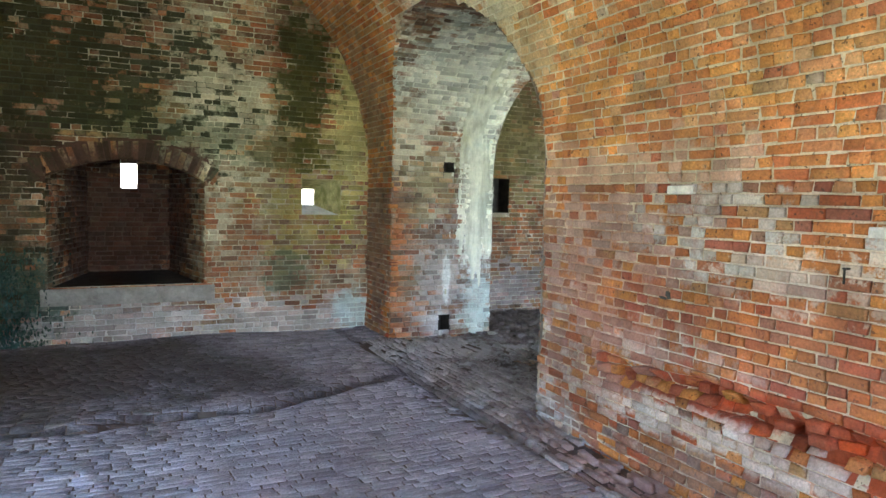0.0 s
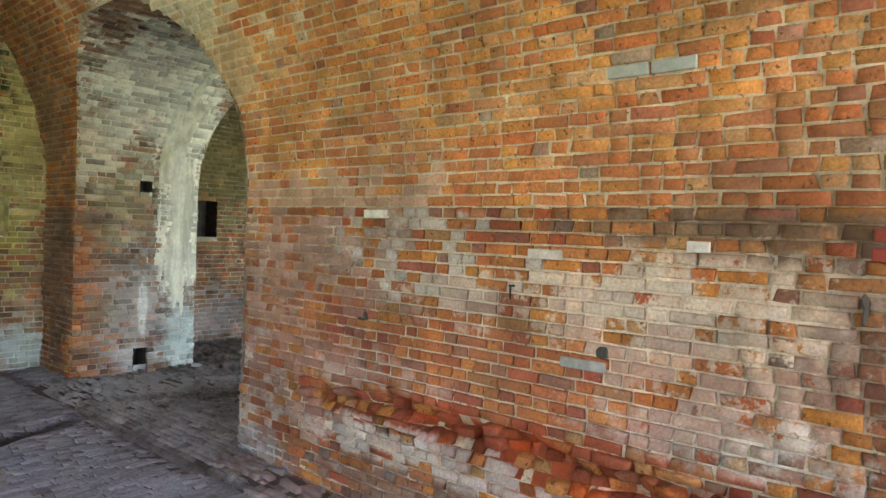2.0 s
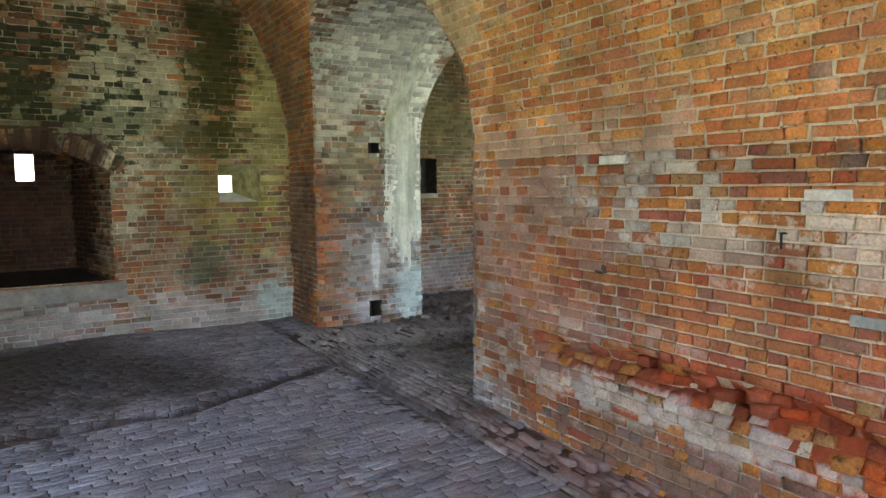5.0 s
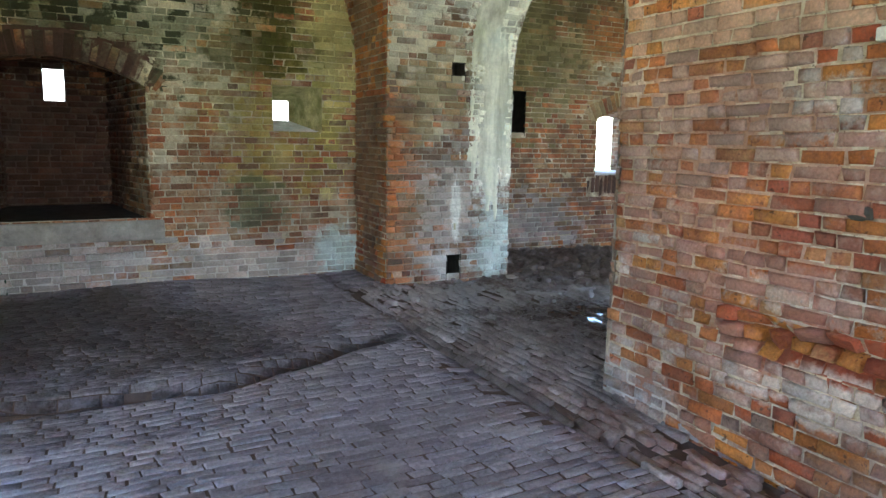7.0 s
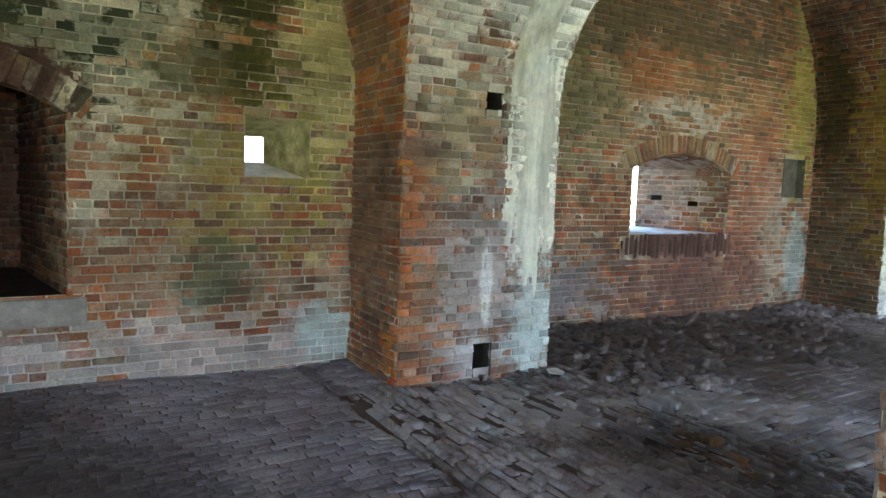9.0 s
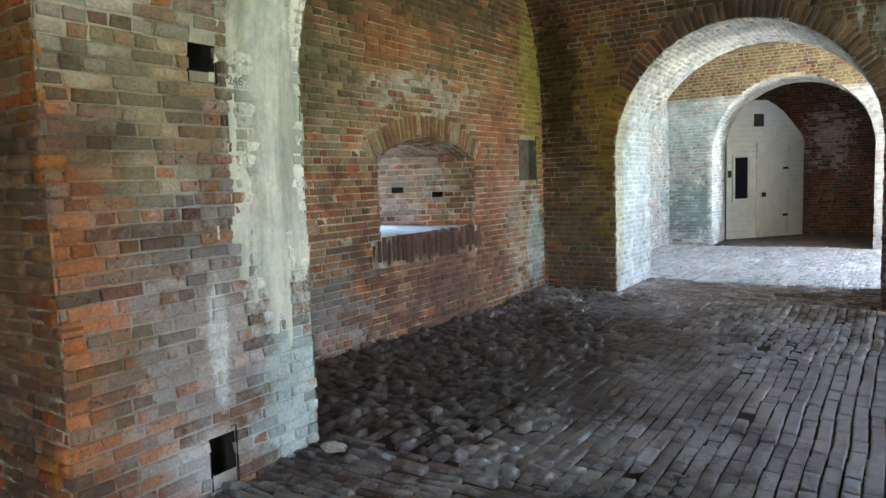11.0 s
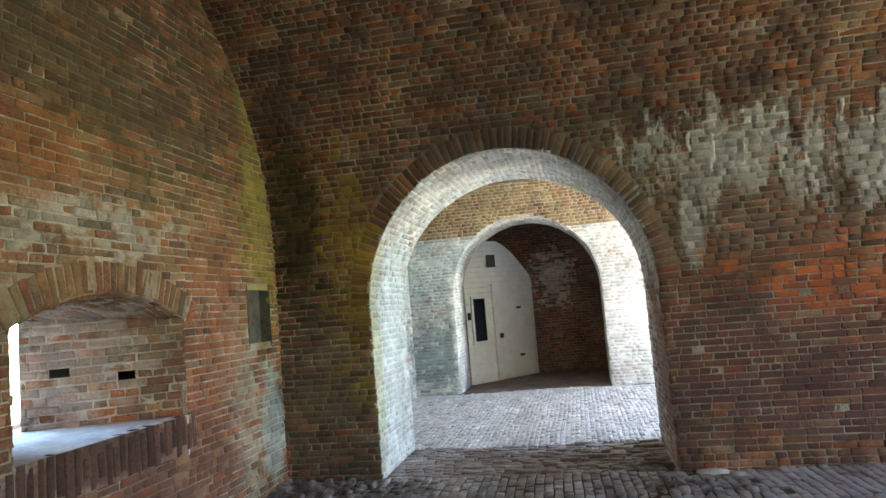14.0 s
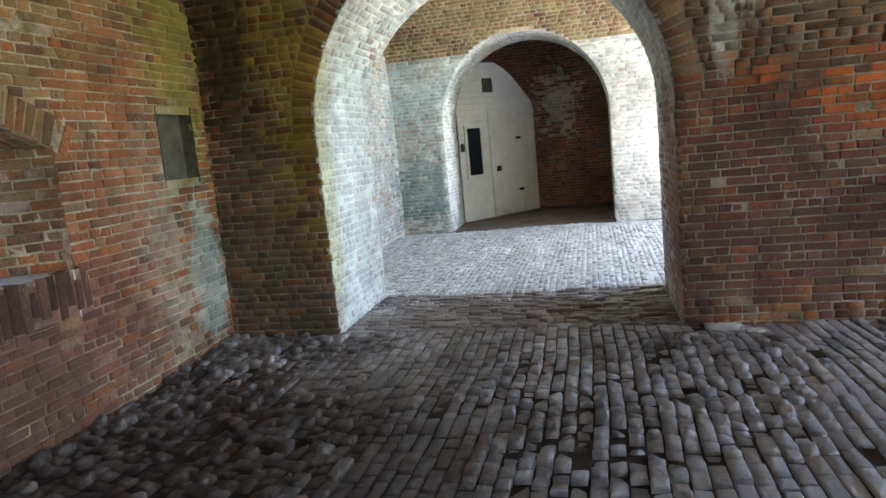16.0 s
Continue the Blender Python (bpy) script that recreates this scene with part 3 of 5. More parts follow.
paver_c = paving("lit_paving_brick", 0.7, 0.0, LIT_PAVER)
dirt = plain("packed_dirt", (0.13, 0.098, 0.08), 0.9, 3.0, 0.4, 0.6, washes=[((0.16, 0.13, 0.12), 0.5, 2.0, 0.5, 0.75, None)])
dark_dirt = plain("dark_trodden_dirt", (0.055, 0.04, 0.031), 0.85, 3.0, 0.4, 0.7, washes=[((0.1, 0.08, 0.07), 0.5, 2.0, 0.5, 0.75, None)])
mire = plain("wet_mud", (0.03, 0.022, 0.018), 0.5, 5.0, 0.4, 0.7)
lime_crust = plain("lime_crust", (0.76, 0.74, 0.62), 0.8, 5.0, 0.22, 0.9, washes=[((0.36, 0.34, 0.24), 0.8, 7.0, 0.46, 0.66, (1, 1, 0.15)), ((0.5, 0.48, 0.24), 0.4, 2.5, 0.52, 0.7, None), ((0.5, 0.57, 0.55), 0.5, 2.0, 0.5, 0.7, None)])
grey_crust = plain("grey_lime_crust", (0.64, 0.62, 0.56), 0.85, 6.0, 0.25, 0.7, washes=[((0.28, 0.25, 0.2), 0.6, 7.0, 0.5, 0.7, (1, 1, 0.2))])
# Bed of the third casemate's floor, pale for the same bright light.
lit_dirt = plain("pale_dust", (0.5, 0.5, 0.5), 0.9, 3.0, 0.35, 0.6)
water = plain("still_water", (0.02, 0.018, 0.015), 0.03, 2.0, 0.1, 0.02)
red_paint = plain("fresh_red_brick", (0.3, 0.055, 0.035), 0.85, 20.0, 0.2, 0.5)
chalk_white = plain("limed_brick_face", (0.68, 0.62, 0.55), 0.9, 14.0, 0.25, 0.6)
drip = plain("lime_drip", (0.6, 0.59, 0.55), 0.8, 20.0, 0.2, 0.4)
stone = plain("sill_stone", (0.3, 0.28, 0.25), 0.85, 6.0, 0.3, 0.4)
cement = plain("grey_cement", (0.36, 0.35, 0.32), 0.9, 7.0, 0.3, 0.5)
# Niche lining, darkened in colour for the shade within its frame.
niche_shade = plain("shaded_niche_plaster", (0.14, 0.125, 0.09), 0.9, 9.0, 0.35, 0.5)
moss_plaster = plain("mossy_plaster", (0.44, 0.38, 0.18), 0.9, 9.0, 0.4, 0.5, washes=[((0.14, 0.15, 0.03), 0.7, 8.0, 0.45, 0.65, None)])
# Near-black lining that puts the darkness of recesses and holes into the colour.
hollow_shade = plain("dark_hollow", (0.06, 0.05, 0.04), 0.95, 8.0, 0.4, 0.4)
paint = plain("white_paint", (0.6, 0.58, 0.52), 0.6, 5.0, 0.1, 0.1, washes=[((0.45, 0.4, 0.3), 0.4, 3.0, 0.55, 0.8, None)])
iron = plain("black_iron", (0.03, 0.028, 0.025), 0.6, 20.0, 0.3, 0.3, 0.6)
# Ground colour chosen pale and green, to throw sunlight up into the vaults.
grass = plain("bounce_grass", (0.2, 0.25, 0.14), 0.95, 1.5, 0.4, 0.6)
plaster = plain("limewash", (0.66, 0.64, 0.58), 0.9, 4.0, 0.2, 0.4, washes=[((0.3, 0.28, 0.22), 0.4, 3.0, 0.5, 0.75, None)])
# Blue-white colour that carries the skylight on the sills and outer throat.
pale_sill = plain("skylit_sill", (0.78, 0.79, 0.8), 0.85, 6.0, 0.25, 0.4)
roof_mat = plain("roof_earth", (0.12, 0.11, 0.08), 0.95, 2.0, 0.3, 0.4)
glass_dark = plain("window_dark", (0.012, 0.014, 0.02), 0.12, 2.0, 0.1, 0.0)
ink = plain("stencil_ink", (0.24, 0.23, 0.18), 0.9, 40.0, 0.3, 0.1)


# ---- builders ----
def mesh_object(name, verts, faces, material, parent=None, label=""):
    """One mesh from numpy arrays: verts (n, 3), faces (m, 4)."""
    me = bpy.data.meshes.new(name)
    verts, faces = np.asarray(verts, dtype=np.float32), np.asarray(faces, dtype=np.int32)
    me.vertices.add(len(verts))
    me.vertices.foreach_set("co", verts.ravel())
    me.loops.add(faces.size)
    me.loops.foreach_set("vertex_index", faces.ravel())
    me.polygons.add(len(faces))
    me.polygons.foreach_set("loop_start", np.arange(0, faces.size, faces.shape[1], dtype=np.int32))
    me.update(calc_edges=True)
    me.validate()
    me.materials.append(material)
    ob = new(name, me)
    if parent:
        ob.parent = parent
    if label:
        ob["label"] = label
    return ob


def part(name, bm, material, parent=None, label=""):
    bmesh.ops.recalc_face_normals(bm, faces=bm.faces)
    me = bpy.data.meshes.new(name)
    bm.to_mesh(me)
    bm.free()
    me.materials.append(material)
    ob = new(name, me)
    if parent:
        ob.parent = parent
    if label:
        ob["label"] = label
    return ob


def box(bm, lo, hi, bevel=0.0, turn=None):
    c = [(a + b) / 2 for a, b in zip(lo, hi)]
    s = [b - a for a, b in zip(lo, hi)]
    m = Matrix.Translation(c) @ (turn or Matrix()) @ Matrix.Diagonal((*s, 1))
    v = bmesh.ops.create_cube(bm, size=1, matrix=m)["verts"]
    if bevel:
        e = list({e for w in v for e in w.link_edges})
        bmesh.ops.bevel(bm, geom=e, offset=bevel, segments=2, affect="EDGES", profile=0.5)
    return v


QUADS = np.array([[0, 1, 5, 4], [1, 2, 6, 5], [2, 3, 7, 6], [3, 0, 4, 7], [4, 5, 9, 8], [5, 6, 10, 9], [6, 7, 11, 10], [7, 4, 8, 11], [8, 9, 10, 11]])


def brick_block(surf, u0, u1, v0, v1, rng, bevel=0.006, proud=0.004, deep=0.03, jitter=0.003, tilt=0.0, lift=None):
    """Vertices (n, 12, 3) of bricks on a surface: back, rim and face rings, each a little uneven."""
    n = len(u0)
    g = JOINT / 2
    base = np.maximum(rng.normal(0, proud, n), -proud) if lift is None else lift
    out = np.empty((n, 12, 3))
    a, b = rng.normal(0, tilt, n), rng.normal(0, tilt, n)
    cu, cv = (u0 + u1) / 2, (v0 + v1) / 2
    for k, (su, sv) in enumerate(((0, 0), (1, 0), (1, 1), (0, 1))):
        ju, jv = rng.normal(0, jitter, n), rng.normal(0, jitter * 0.6, n)
        eu = np.where(su, u1 - g, u0 + g) + ju
        ev = np.where(sv, v1 - g, v0 + g) + jv
        d = base + (eu - cu) * a + (ev - cv) * b + rng.normal(0, jitter * 0.5, n)
        iu, iv = (-1 if su else 1) * bevel, (-1 if sv else 1) * bevel
        out[:, k] = surf(eu, ev, np.full(n, -deep))
        out[:, 4 + k] = surf(eu, ev, d - bevel * 0.8)
        out[:, 8 + k] = surf(eu + iu, ev + iv, d)
    return out


def join_bricks(blocks, name, material, parent, label="", quads=QUADS):
    v = np.concatenate(blocks)
    n = len(v)
    f = (quads[None] + (np.arange(n) * 12)[:, None, None]).reshape(-1, 4)
    ob = mesh_object(name, v.reshape(-1, 3), f, material, parent, label)
    return tagged(ob, kind="stuff")


def course(intervals, rng, headers, long=0.212, short=0.104):
    """Brick ends along one course, within the free intervals."""
    res = []
    for a, b in intervals:
        a, b = a + rng.uniform(-0.008, 0.008), b + rng.uniform(-0.008, 0.008)
        u = a - rng.uniform(0, long)
        while u < b:
            w = short if rng.random() < headers else long
            w *= rng.uniform(0.94, 1.05)
            lo, hi = max(u, a), min(u + w, b)
            if hi - lo > 0.035:
                res.append((lo, hi, u >= a and u + w <= b))
            u += w
    return res


def cut(intervals, lo, hi):
    res = []
    for a, b in intervals:
        if hi <= a or lo >= b:
            res.append((a, b))
        else:
            if lo > a:
                res.append((a, lo))
            if hi < b:
                res.append((hi, b))
    return res


def arch_span(arch, z, ring=0.0):
    """The opening's width at height z: an upright jamb, then a round head."""
    a, b, zs = arch
    r, c = (b - a) / 2, (a + b) / 2
    if z <= zs:
        return a, b
    h = z - zs
    rr = r + ring
    if h >= rr:
        return None
    w = math.sqrt(rr * rr - h * h)
    return c - w, c + w


UNIT = []
for k in range(8):
    rng0 = np.random.default_rng(100 + k)
    L = 0.2 if k < 5 else 0.095
    blk = brick_block(lambda u, v, d: np.stack([u, v, d], -1), np.array([-L / 2 - JOINT / 2]), np.array([L / 2 + JOINT / 2]), np.array([-H / 2]), np.array([H / 2]), rng0, proud=0.0, lift=np.array([0.0]))
    me = bpy.data.meshes.new("brick")
    me.from_pydata([tuple(p) for p in blk[0]], [], [tuple(q) for q in QUADS.tolist()])
    UNIT.append(me)
UNIT_BY_MAT = {}


def single_brick(material, frame_m, width, height, rng, parent, size=None):
    """One brick as an object of its own, on a mesh that it shares with its like."""
    k = int(rng.integers(0, 5)) if width > 0.15 else int(rng.integers(5, 8))
    key = (k, material.name)
    if key not in UNIT_BY_MAT:
        UNIT_BY_MAT[key] = UNIT[k].copy()
        UNIT_BY_MAT[key].materials.append(material)
    ob = new("brick", UNIT_BY_MAT[key])
    L = 0.2 if k < 5 else 0.095
    ob.matrix_world = frame_m @ Matrix.Diagonal(((width - JOINT) / L, (height - JOINT) / (H - JOINT), 1, 1))
    ob.parent = parent
    return ob


def brickwork(name, surf, v_lo, v_hi, free, mats, seed, label="", near=None, headers=0.35, kind="structure", h=H, back=0.01, bricks=True, category="wall", proud=0.004, jitter=0.0045, tilt=0.0, bevel=0.007, lift=None, long=0.206, short=0.102, halved=None, host=None, deep=0.03, seg=0.22):
    """A surface in courses: a mortar bed, and on it the bricks. free(v) gives the intervals along a course that are wall.
    near(u, v): the stretch whose bricks are objects of their own."""
    rng = np.random.default_rng(seed)
    n = max(1, round((v_hi - v_lo) / h))
    hh = (v_hi - v_lo) / n
    bv, bf, rows, singles = [], [], [], []
    for k in range(n):
        a, b = v_lo + k * hh, v_lo + (k + 1) * hh
        e = 1e-4
        lo, hi, mid = free(a + e), free(b - e), free((a + b) / 2)
        if len(lo) == len(hi):
            strips = list(zip(lo, hi))
        else:
            best = lo if len(lo) < len(hi) else hi
            strips = [(s, s) for s in best]
        for (p0, p1), (q0, q1) in strips:
            m = max(1, int((p1 - p0) / seg))
            for j in range(m):
                s, t = j / m, (j + 1) / m
                i = len(bv)
                us = np.array([p0 + (p1 - p0) * s, p0 + (p1 - p0) * t, q0 + (q1 - q0) * t, q0 + (q1 - q0) * s])
                bv.extend(surf(us, np.array([a, a, b, b]), np.full(4, -back)))
                bf.append((i, i + 1, i + 2, i + 3))
        if bricks:
            hc = 0.85 if k % 6 == 3 else headers
            pieces = course(mid, rng, hc, long, short)
            if halved:
                pieces = [q for lo_, hi_, w in pieces for q in ([(lo_, (lo_ + hi_) / 2, w), ((lo_ + hi_) / 2, hi_, w)] if hi_ - lo_ > 0.15 and halved(lo_, (a + b) / 2) else [(lo_, hi_, w)])]
            for lo_, hi_, whole in pieces:
                uc, vc = (lo_ + hi_) / 2, (a + b) / 2
                if near and whole and near(uc, vc) and len(singles) < 300:
                    singles.append((lo_, hi_, a, b))
                else:
                    rows.append((lo_, hi_, a, b))
    root = host
    if root is None:
        root = mesh_object(name, bv, bf, mats[1])
        tagged(root, label, category, kind=kind)
    else:
        mesh_object("mortar_bed", bv, bf, mats[1], root)
    if rows:
        r = np.array(rows)
        lf = None if lift is None else lift((r[:, 0] + r[:, 1]) / 2, (r[:, 2] + r[:, 3]) / 2, rng)
        uc, vc = (r[:, 0] + r[:, 1]) / 2, (r[:, 2] + r[:, 3]) / 2
        bw = bevel(uc, vc) if callable(bevel) else bevel
        lean = tilt(uc, vc) if callable(tilt) else tilt
        join_bricks([brick_block(surf, r[:, 0], r[:, 1], r[:, 2], r[:, 3], rng, bw, proud, deep, jitter, lean, lf)], "bricks", mats[0], root)
    for lo_, hi_, a, b in singles:
        uc, vc = (lo_ + hi_) / 2, (a + b) / 2
        d = rng.normal(0, proud) if lift is None else float(lift(np.array([uc]), np.array([vc]), rng)[0])
        p = [Vector(surf(np.array([uc + du]), np.array([vc + dv]), np.array([d + dd]))[0]) for du, dv, dd in ((0, 0, 0), (0.01, 0, 0), (0, 0.01, 0), (0, 0, 0.01))]
        ax = [(p[i] - p[0]).normalized() for i in (1, 2, 3)]
        m = Matrix((ax[0], ax[1], ax[2])).transposed().to_4x4()
        lean = (float(tilt(uc, vc)) if callable(tilt) else tilt) + 0.003
        m = Matrix.Translation(p[0]) @ m @ Euler((rng.normal(0, lean), rng.normal(0, lean), 0)).to_matrix().to_4x4()
        single_brick(mats[0], m, hi_ - lo_, b - a, rng, root)
    return root


def ring(name, surf, arch, mats, seed, parent, size=0.2, step=0.066, sector=(0.0, math.pi), rows=1):
    """The voussoirs of an arch's head, laid on the wall's face. surf takes (u, z, d)."""
    rng = np.random.default_rng(seed)
    a, b, zs = arch[:3]
    r, c = (b - a) / 2, (a + b) / 2
    polar = lambda u, v, d: surf(c - (r + v) * np.cos(u / r), zs + (r + v) * np.sin(u / r), d)
    n = max(3, round(r * (sector[1] - sector[0]) / step))
    t = np.linspace(sector[0], sector[1], n + 1) * r
    blocks = []
    for k in range(rows):
        v0 = np.full(n, 0.002 + k * size)
        blocks.append(brick_block(polar, t[:-1], t[1:], v0, v0 + size, rng, proud=0.005, deep=0.04))
    return join_bricks(blocks, name, mats[0], parent)


def segment_ring(name, surf, x0, x1, zs, rise, mats, seed, parent, size=0.22, over=0.16, rows=1):
    """Voussoirs of a flat segmental arch over an opening from x0 to x1."""
    rng = np.random.default_rng(seed)
    w = (x1 - x0) / 2
    r = (w * w + rise * rise) / (2 * rise)
    c, zc = (x0 + x1) / 2, zs + rise - r
    t0 = math.asin(min(1, (w + over * 0.6) / r))
    polar = lambda u, v, d: surf(c + (r + v) * np.sin(u / r), zc + (r + v) * np.cos(u / r), d)
    n = max(5, round(2 * t0 * r / 0.066))
    t = np.linspace(-t0, t0, n + 1) * r
    blocks = []
    for k in range(rows):
        v0 = np.full(n, 0.002 + k * size)
        blocks.append(brick_block(polar, t[:-1], t[1:], v0, v0 + size * rng.uniform(0.93, 1.04, n), rng, proud=0.008, deep=0.04, jitter=0.005))
    return join_bricks(blocks, name, mats[0], parent)


def segment_top(x, x0, x1, zs, rise, extra=0.0):
    w = (x1 - x0) / 2
    r = (w * w + rise * rise) / (2 * rise)
    c, zc = (x0 + x1) / 2, zs + rise - r
    return zc + math.sqrt(max(0, (r + extra) ** 2 - (x - c) ** 2))


def segment_span(z, x0, x1, zs, rise, extra=0.0):
    w = (x1 - x0) / 2
    r = (w * w + rise * rise) / (2 * rise) + extra
    c, zc = (x0 + x1) / 2, zs + rise - (r - extra)
    if z <= zs and not extra:
        return x0, x1
    q = r * r - (z - zc) ** 2
    if q <= 0:
        return None
    s = min(math.sqrt(q), w + (0.14 if extra else 0))
    return (c - s, c + s) if s > 0 else None


# surfaces: a wall that turns into a round vault; z from the way up along the surface
def up_to_z(v, zs, r):
    return np.where(v < zs, v, zs + r * np.sin(np.clip((v - zs) / r, 0, math.pi / 2)))


def z_to_up(z, zs, r):
    return np.where(z < zs, z, zs + r * np.arcsin(np.clip((z - zs) / r, 0, 1)))


def side_surface(x, zs, r, facing, worn=None):
    """The side of a casemate: upright below zs, vault above. facing: the sign of x into the room."""
    def surf(u, v, d):
        d = d + 0.007 * np.sin(2.1 * u + 1.3 * v) * np.sin(1.7 * v - 0.8 * u + x)
        if worn is not None:
            d = d - worn(u, v)
        t = np.clip((v - zs) / r, 0, math.pi / 2)
        up = v < zs
        nx, nz = np.where(up, 1.0, np.cos(t)), np.where(up, 0.0, -np.sin(t))
        px = np.where(up, x, x + facing * (r - r * np.cos(t)))
        pz = np.where(up, v, zs + r * np.sin(t))
        return np.stack([px + facing * nx * d, u + 0 * v, pz + nz * d], -1)
    return surf


def side_by_z(x, zs, r, facing):
    s = side_surface(x, zs, r, facing)
    return lambda u, z, d: s(u, z_to_up(z, zs, r), d)


def inset(z, zs, r):
    return 0.0 if z < zs else r - math.sqrt(max(0.0, r * r - (z - zs) ** 2))


def spall_depth(u, v):
    """The crumbled band above the base of the wall: a sharp upper lip, a ragged floor that falls towards the rear."""
    top = 0.7 - 0.05 * np.clip((2.6 - u) / 1.2, 0, 1) + 0.035 * np.sin(5.3 * u) * np.sin(2.1 * u + 1.0)
    low = 0.5 - 0.2 * np.clip((2.1 - u) / 1.0, 0, 1) + 0.04 * np.sin(4.1 * u + 2.0)
    band = np.clip((top - v) / 0.03, 0, 1) * np.clip((v - low) / 0.1, 0, 1)
    return band * np.clip((u - 0.5) / 0.3, 0, 1) * np.clip((3.75 - u) / 0.35, 0, 1)


def crumbled(u, v, rng):
    """How far each brick stands out: even on sound wall, broken, lost or left standing in the spalled band."""
    band = spall_depth(u, v)
    worn_end = 0.006 * np.clip((u - 2.9) / 0.8, 0, 1) * (v < 2.2)
    even = np.clip(rng.normal(0, 1, len(u)) * (0.0035 + worn_end), -0.009, 0.016)
    luck = rng.random(len(u))
    broken = np.where(luck < 0.18, -0.02, np.where(luck < 0.6, rng.uniform(0.0, 0.035, len(u)), rng.uniform(0.04, 0.1, len(u))))
    return np.where(band > 0.25, broken, even)


def slumped(u, v):
    """How much each brick leans: firm on sound wall, loose in the spalled band and at the worn corner."""
    return 0.012 + 0.11 * (spall_depth(u, v) > 0.25) + 0.02 * np.clip((u - 3.2) / 0.8, 0, 1) * (v < 2.2)


def rounded(u, v):
    """The bricks' worn edges: softer towards the corner that everyone brushes past."""
    return 0.008 + 0.005 * np.clip((u - 2.8) / 0.9, 0, 1) * (v < 2.2) + 0.002 * (spall_depth(u, v) > 0.25)


def side(name, ceiling, x, zs, r, facing, y0, y1, arches, mats, vmats, seed, label, vlabel, near=None, bricks=True, rings=True, worn=None, split=None, deep=0.03, back=0.01):
    surf = side_surface(x, zs, r, facing, worn)
    split = zs if split is None else float(z_to_up(np.array(split), zs, r))

    def free(v):
        z = float(up_to_z(np.array(v), zs, r))
        res = [(y0, y1 + 0.02)]
        for a in arches:
            s = arch_span(a, z, 0.2 if rings and bricks else 0.0)
            if s:
                res = cut(res, *s)
        return res

    SURFACES[name] = surf
    w = brickwork(name, surf, -2 * H, split, free, mats, seed, label, near, bricks=bricks, deep=deep, back=back, halved=None if worn is None else (lambda u, v: spall_depth(np.array(u), np.array(v)) > 0.25), lift=crumbled if worn is not None else None, headers=0.5 if worn is None else 0.65, seg=0.22 if worn is None else 0.06, jitter=0.0045, bevel=0.007 if worn is None else rounded, tilt=0.0 if worn is None else slumped)
    c = brickwork(ceiling, surf, split, zs + r * math.pi / 2, free, vmats, seed + 1, vlabel, bricks=bricks, category="ceiling", headers=0.75)
    if bricks and rings:
        by_z = side_by_z(x, zs, r, facing)
        for k, a in enumerate(arches):
            ring("arch_ring", by_z, a, mats, seed + 5 + k, w)
            # the bed behind the voussoirs
            aa, bb, za = a
            rr, cc = (bb - aa) / 2, (aa + bb) / 2
            t = np.linspace(0, math.pi, 49)
            inner = by_z(cc - rr * np.cos(t), za + rr * np.sin(t), np.full(49, -0.008))
            outer = by_z(cc - (rr + 0.24) * np.cos(t), za + (rr + 0.24) * np.sin(t), np.full(49, -0.008))
            mesh_object("ring_bed", np.concatenate([inner, outer]), [(i, i + 1, i + 50, i + 49) for i in range(48)], mats[1], w)
    return w


SURFACES = {}


def reveal(name, arch, x0, zs0, r0, x1, zs1, r1, mats, seed, label, near=None, holes=(), bricks=True, splay=0.0, back=0.011):
    """The inside of an arched passage through a cross wall: jamb, round head, jamb. u runs through the wall, v up one jamb and down the other."""
    a, b, zs = arch
    r, c = (b - a) / 2, (a + b) / 2
    total = 2 * zs + math.pi * r

    def surf(u, v, d):
        t = np.clip((v - zs) / r, 0, math.pi)
        first, last = v < zs, v > zs + math.pi * r
        py = np.where(first, b, np.where(last, a, c + r * np.cos(t)))
        py = py + splay * np.clip((u - x0) / (x1 - x0), 0, 1) * np.clip((py - a) / (b - a), 0, 1)
        pz = np.where(first, v, np.where(last, total - v, zs + r * np.sin(t)))
        ny = np.where(first, -1.0, np.where(last, 1.0, -np.cos(t)))
        nz = np.where(first | last, 0.0, -np.sin(t))
        return np.stack([u + 0 * v, py + ny * d, pz + nz * d], -1)

    def free(v):
        z = float(surf(np.array([0.0]), np.array([v]), np.array([0.0]))[0][2])
        res = [(x0 - inset(z, zs0, r0), x1 + inset(z, zs1, r1))]
        for u0, u1, v0, v1 in holes:
            if v0 < v < v1:
                res = cut(res, u0, u1)
        return res

    SURFACES[name] = surf
    return brickwork(name, surf, -2 * H, total + 2 * H, free, mats, seed, label, near, bricks=bricks, headers=0.45, back=back, proud=0.005 if back > 0.006 else 0.003, jitter=0.004)


def hollow(name, lo, hi, open_axis, material, parent=None):
    """A five-sided recess: the box lo-hi without the face at the low side of open_axis."""
    bm = bmesh.new()
    box(bm, lo, hi)
    bm.faces.ensure_lookup_table()
    gone = min(bm.faces, key=lambda f: f.calc_center_median()[open_axis])
    bmesh.ops.delete(bm, geom=[gone], context="FACES_ONLY")
    return part(name, bm, material, parent)


# ---- casemate walls and vaults ----
def spalled(u, v):
    """How deep the wall's face has crumbled, in a ragged band above the base."""
    ragged = 0.6 + 0.4 * np.sin(7.3 * u + 9.0 * v) * np.sin(13.0 * u - 5.0 * v)
    end = 0.016 * np.clip((u - 3.0) / 0.8, 0, 1) * np.sin(7.0 * v + 2 * u) * np.sin(3.1 * v)
    return end + 0.13 * spall_depth(u, v) * np.clip(ragged, 0.3, 1.0) - 0.02 * np.clip((0.3 - v) / 0.3, 0, 1)


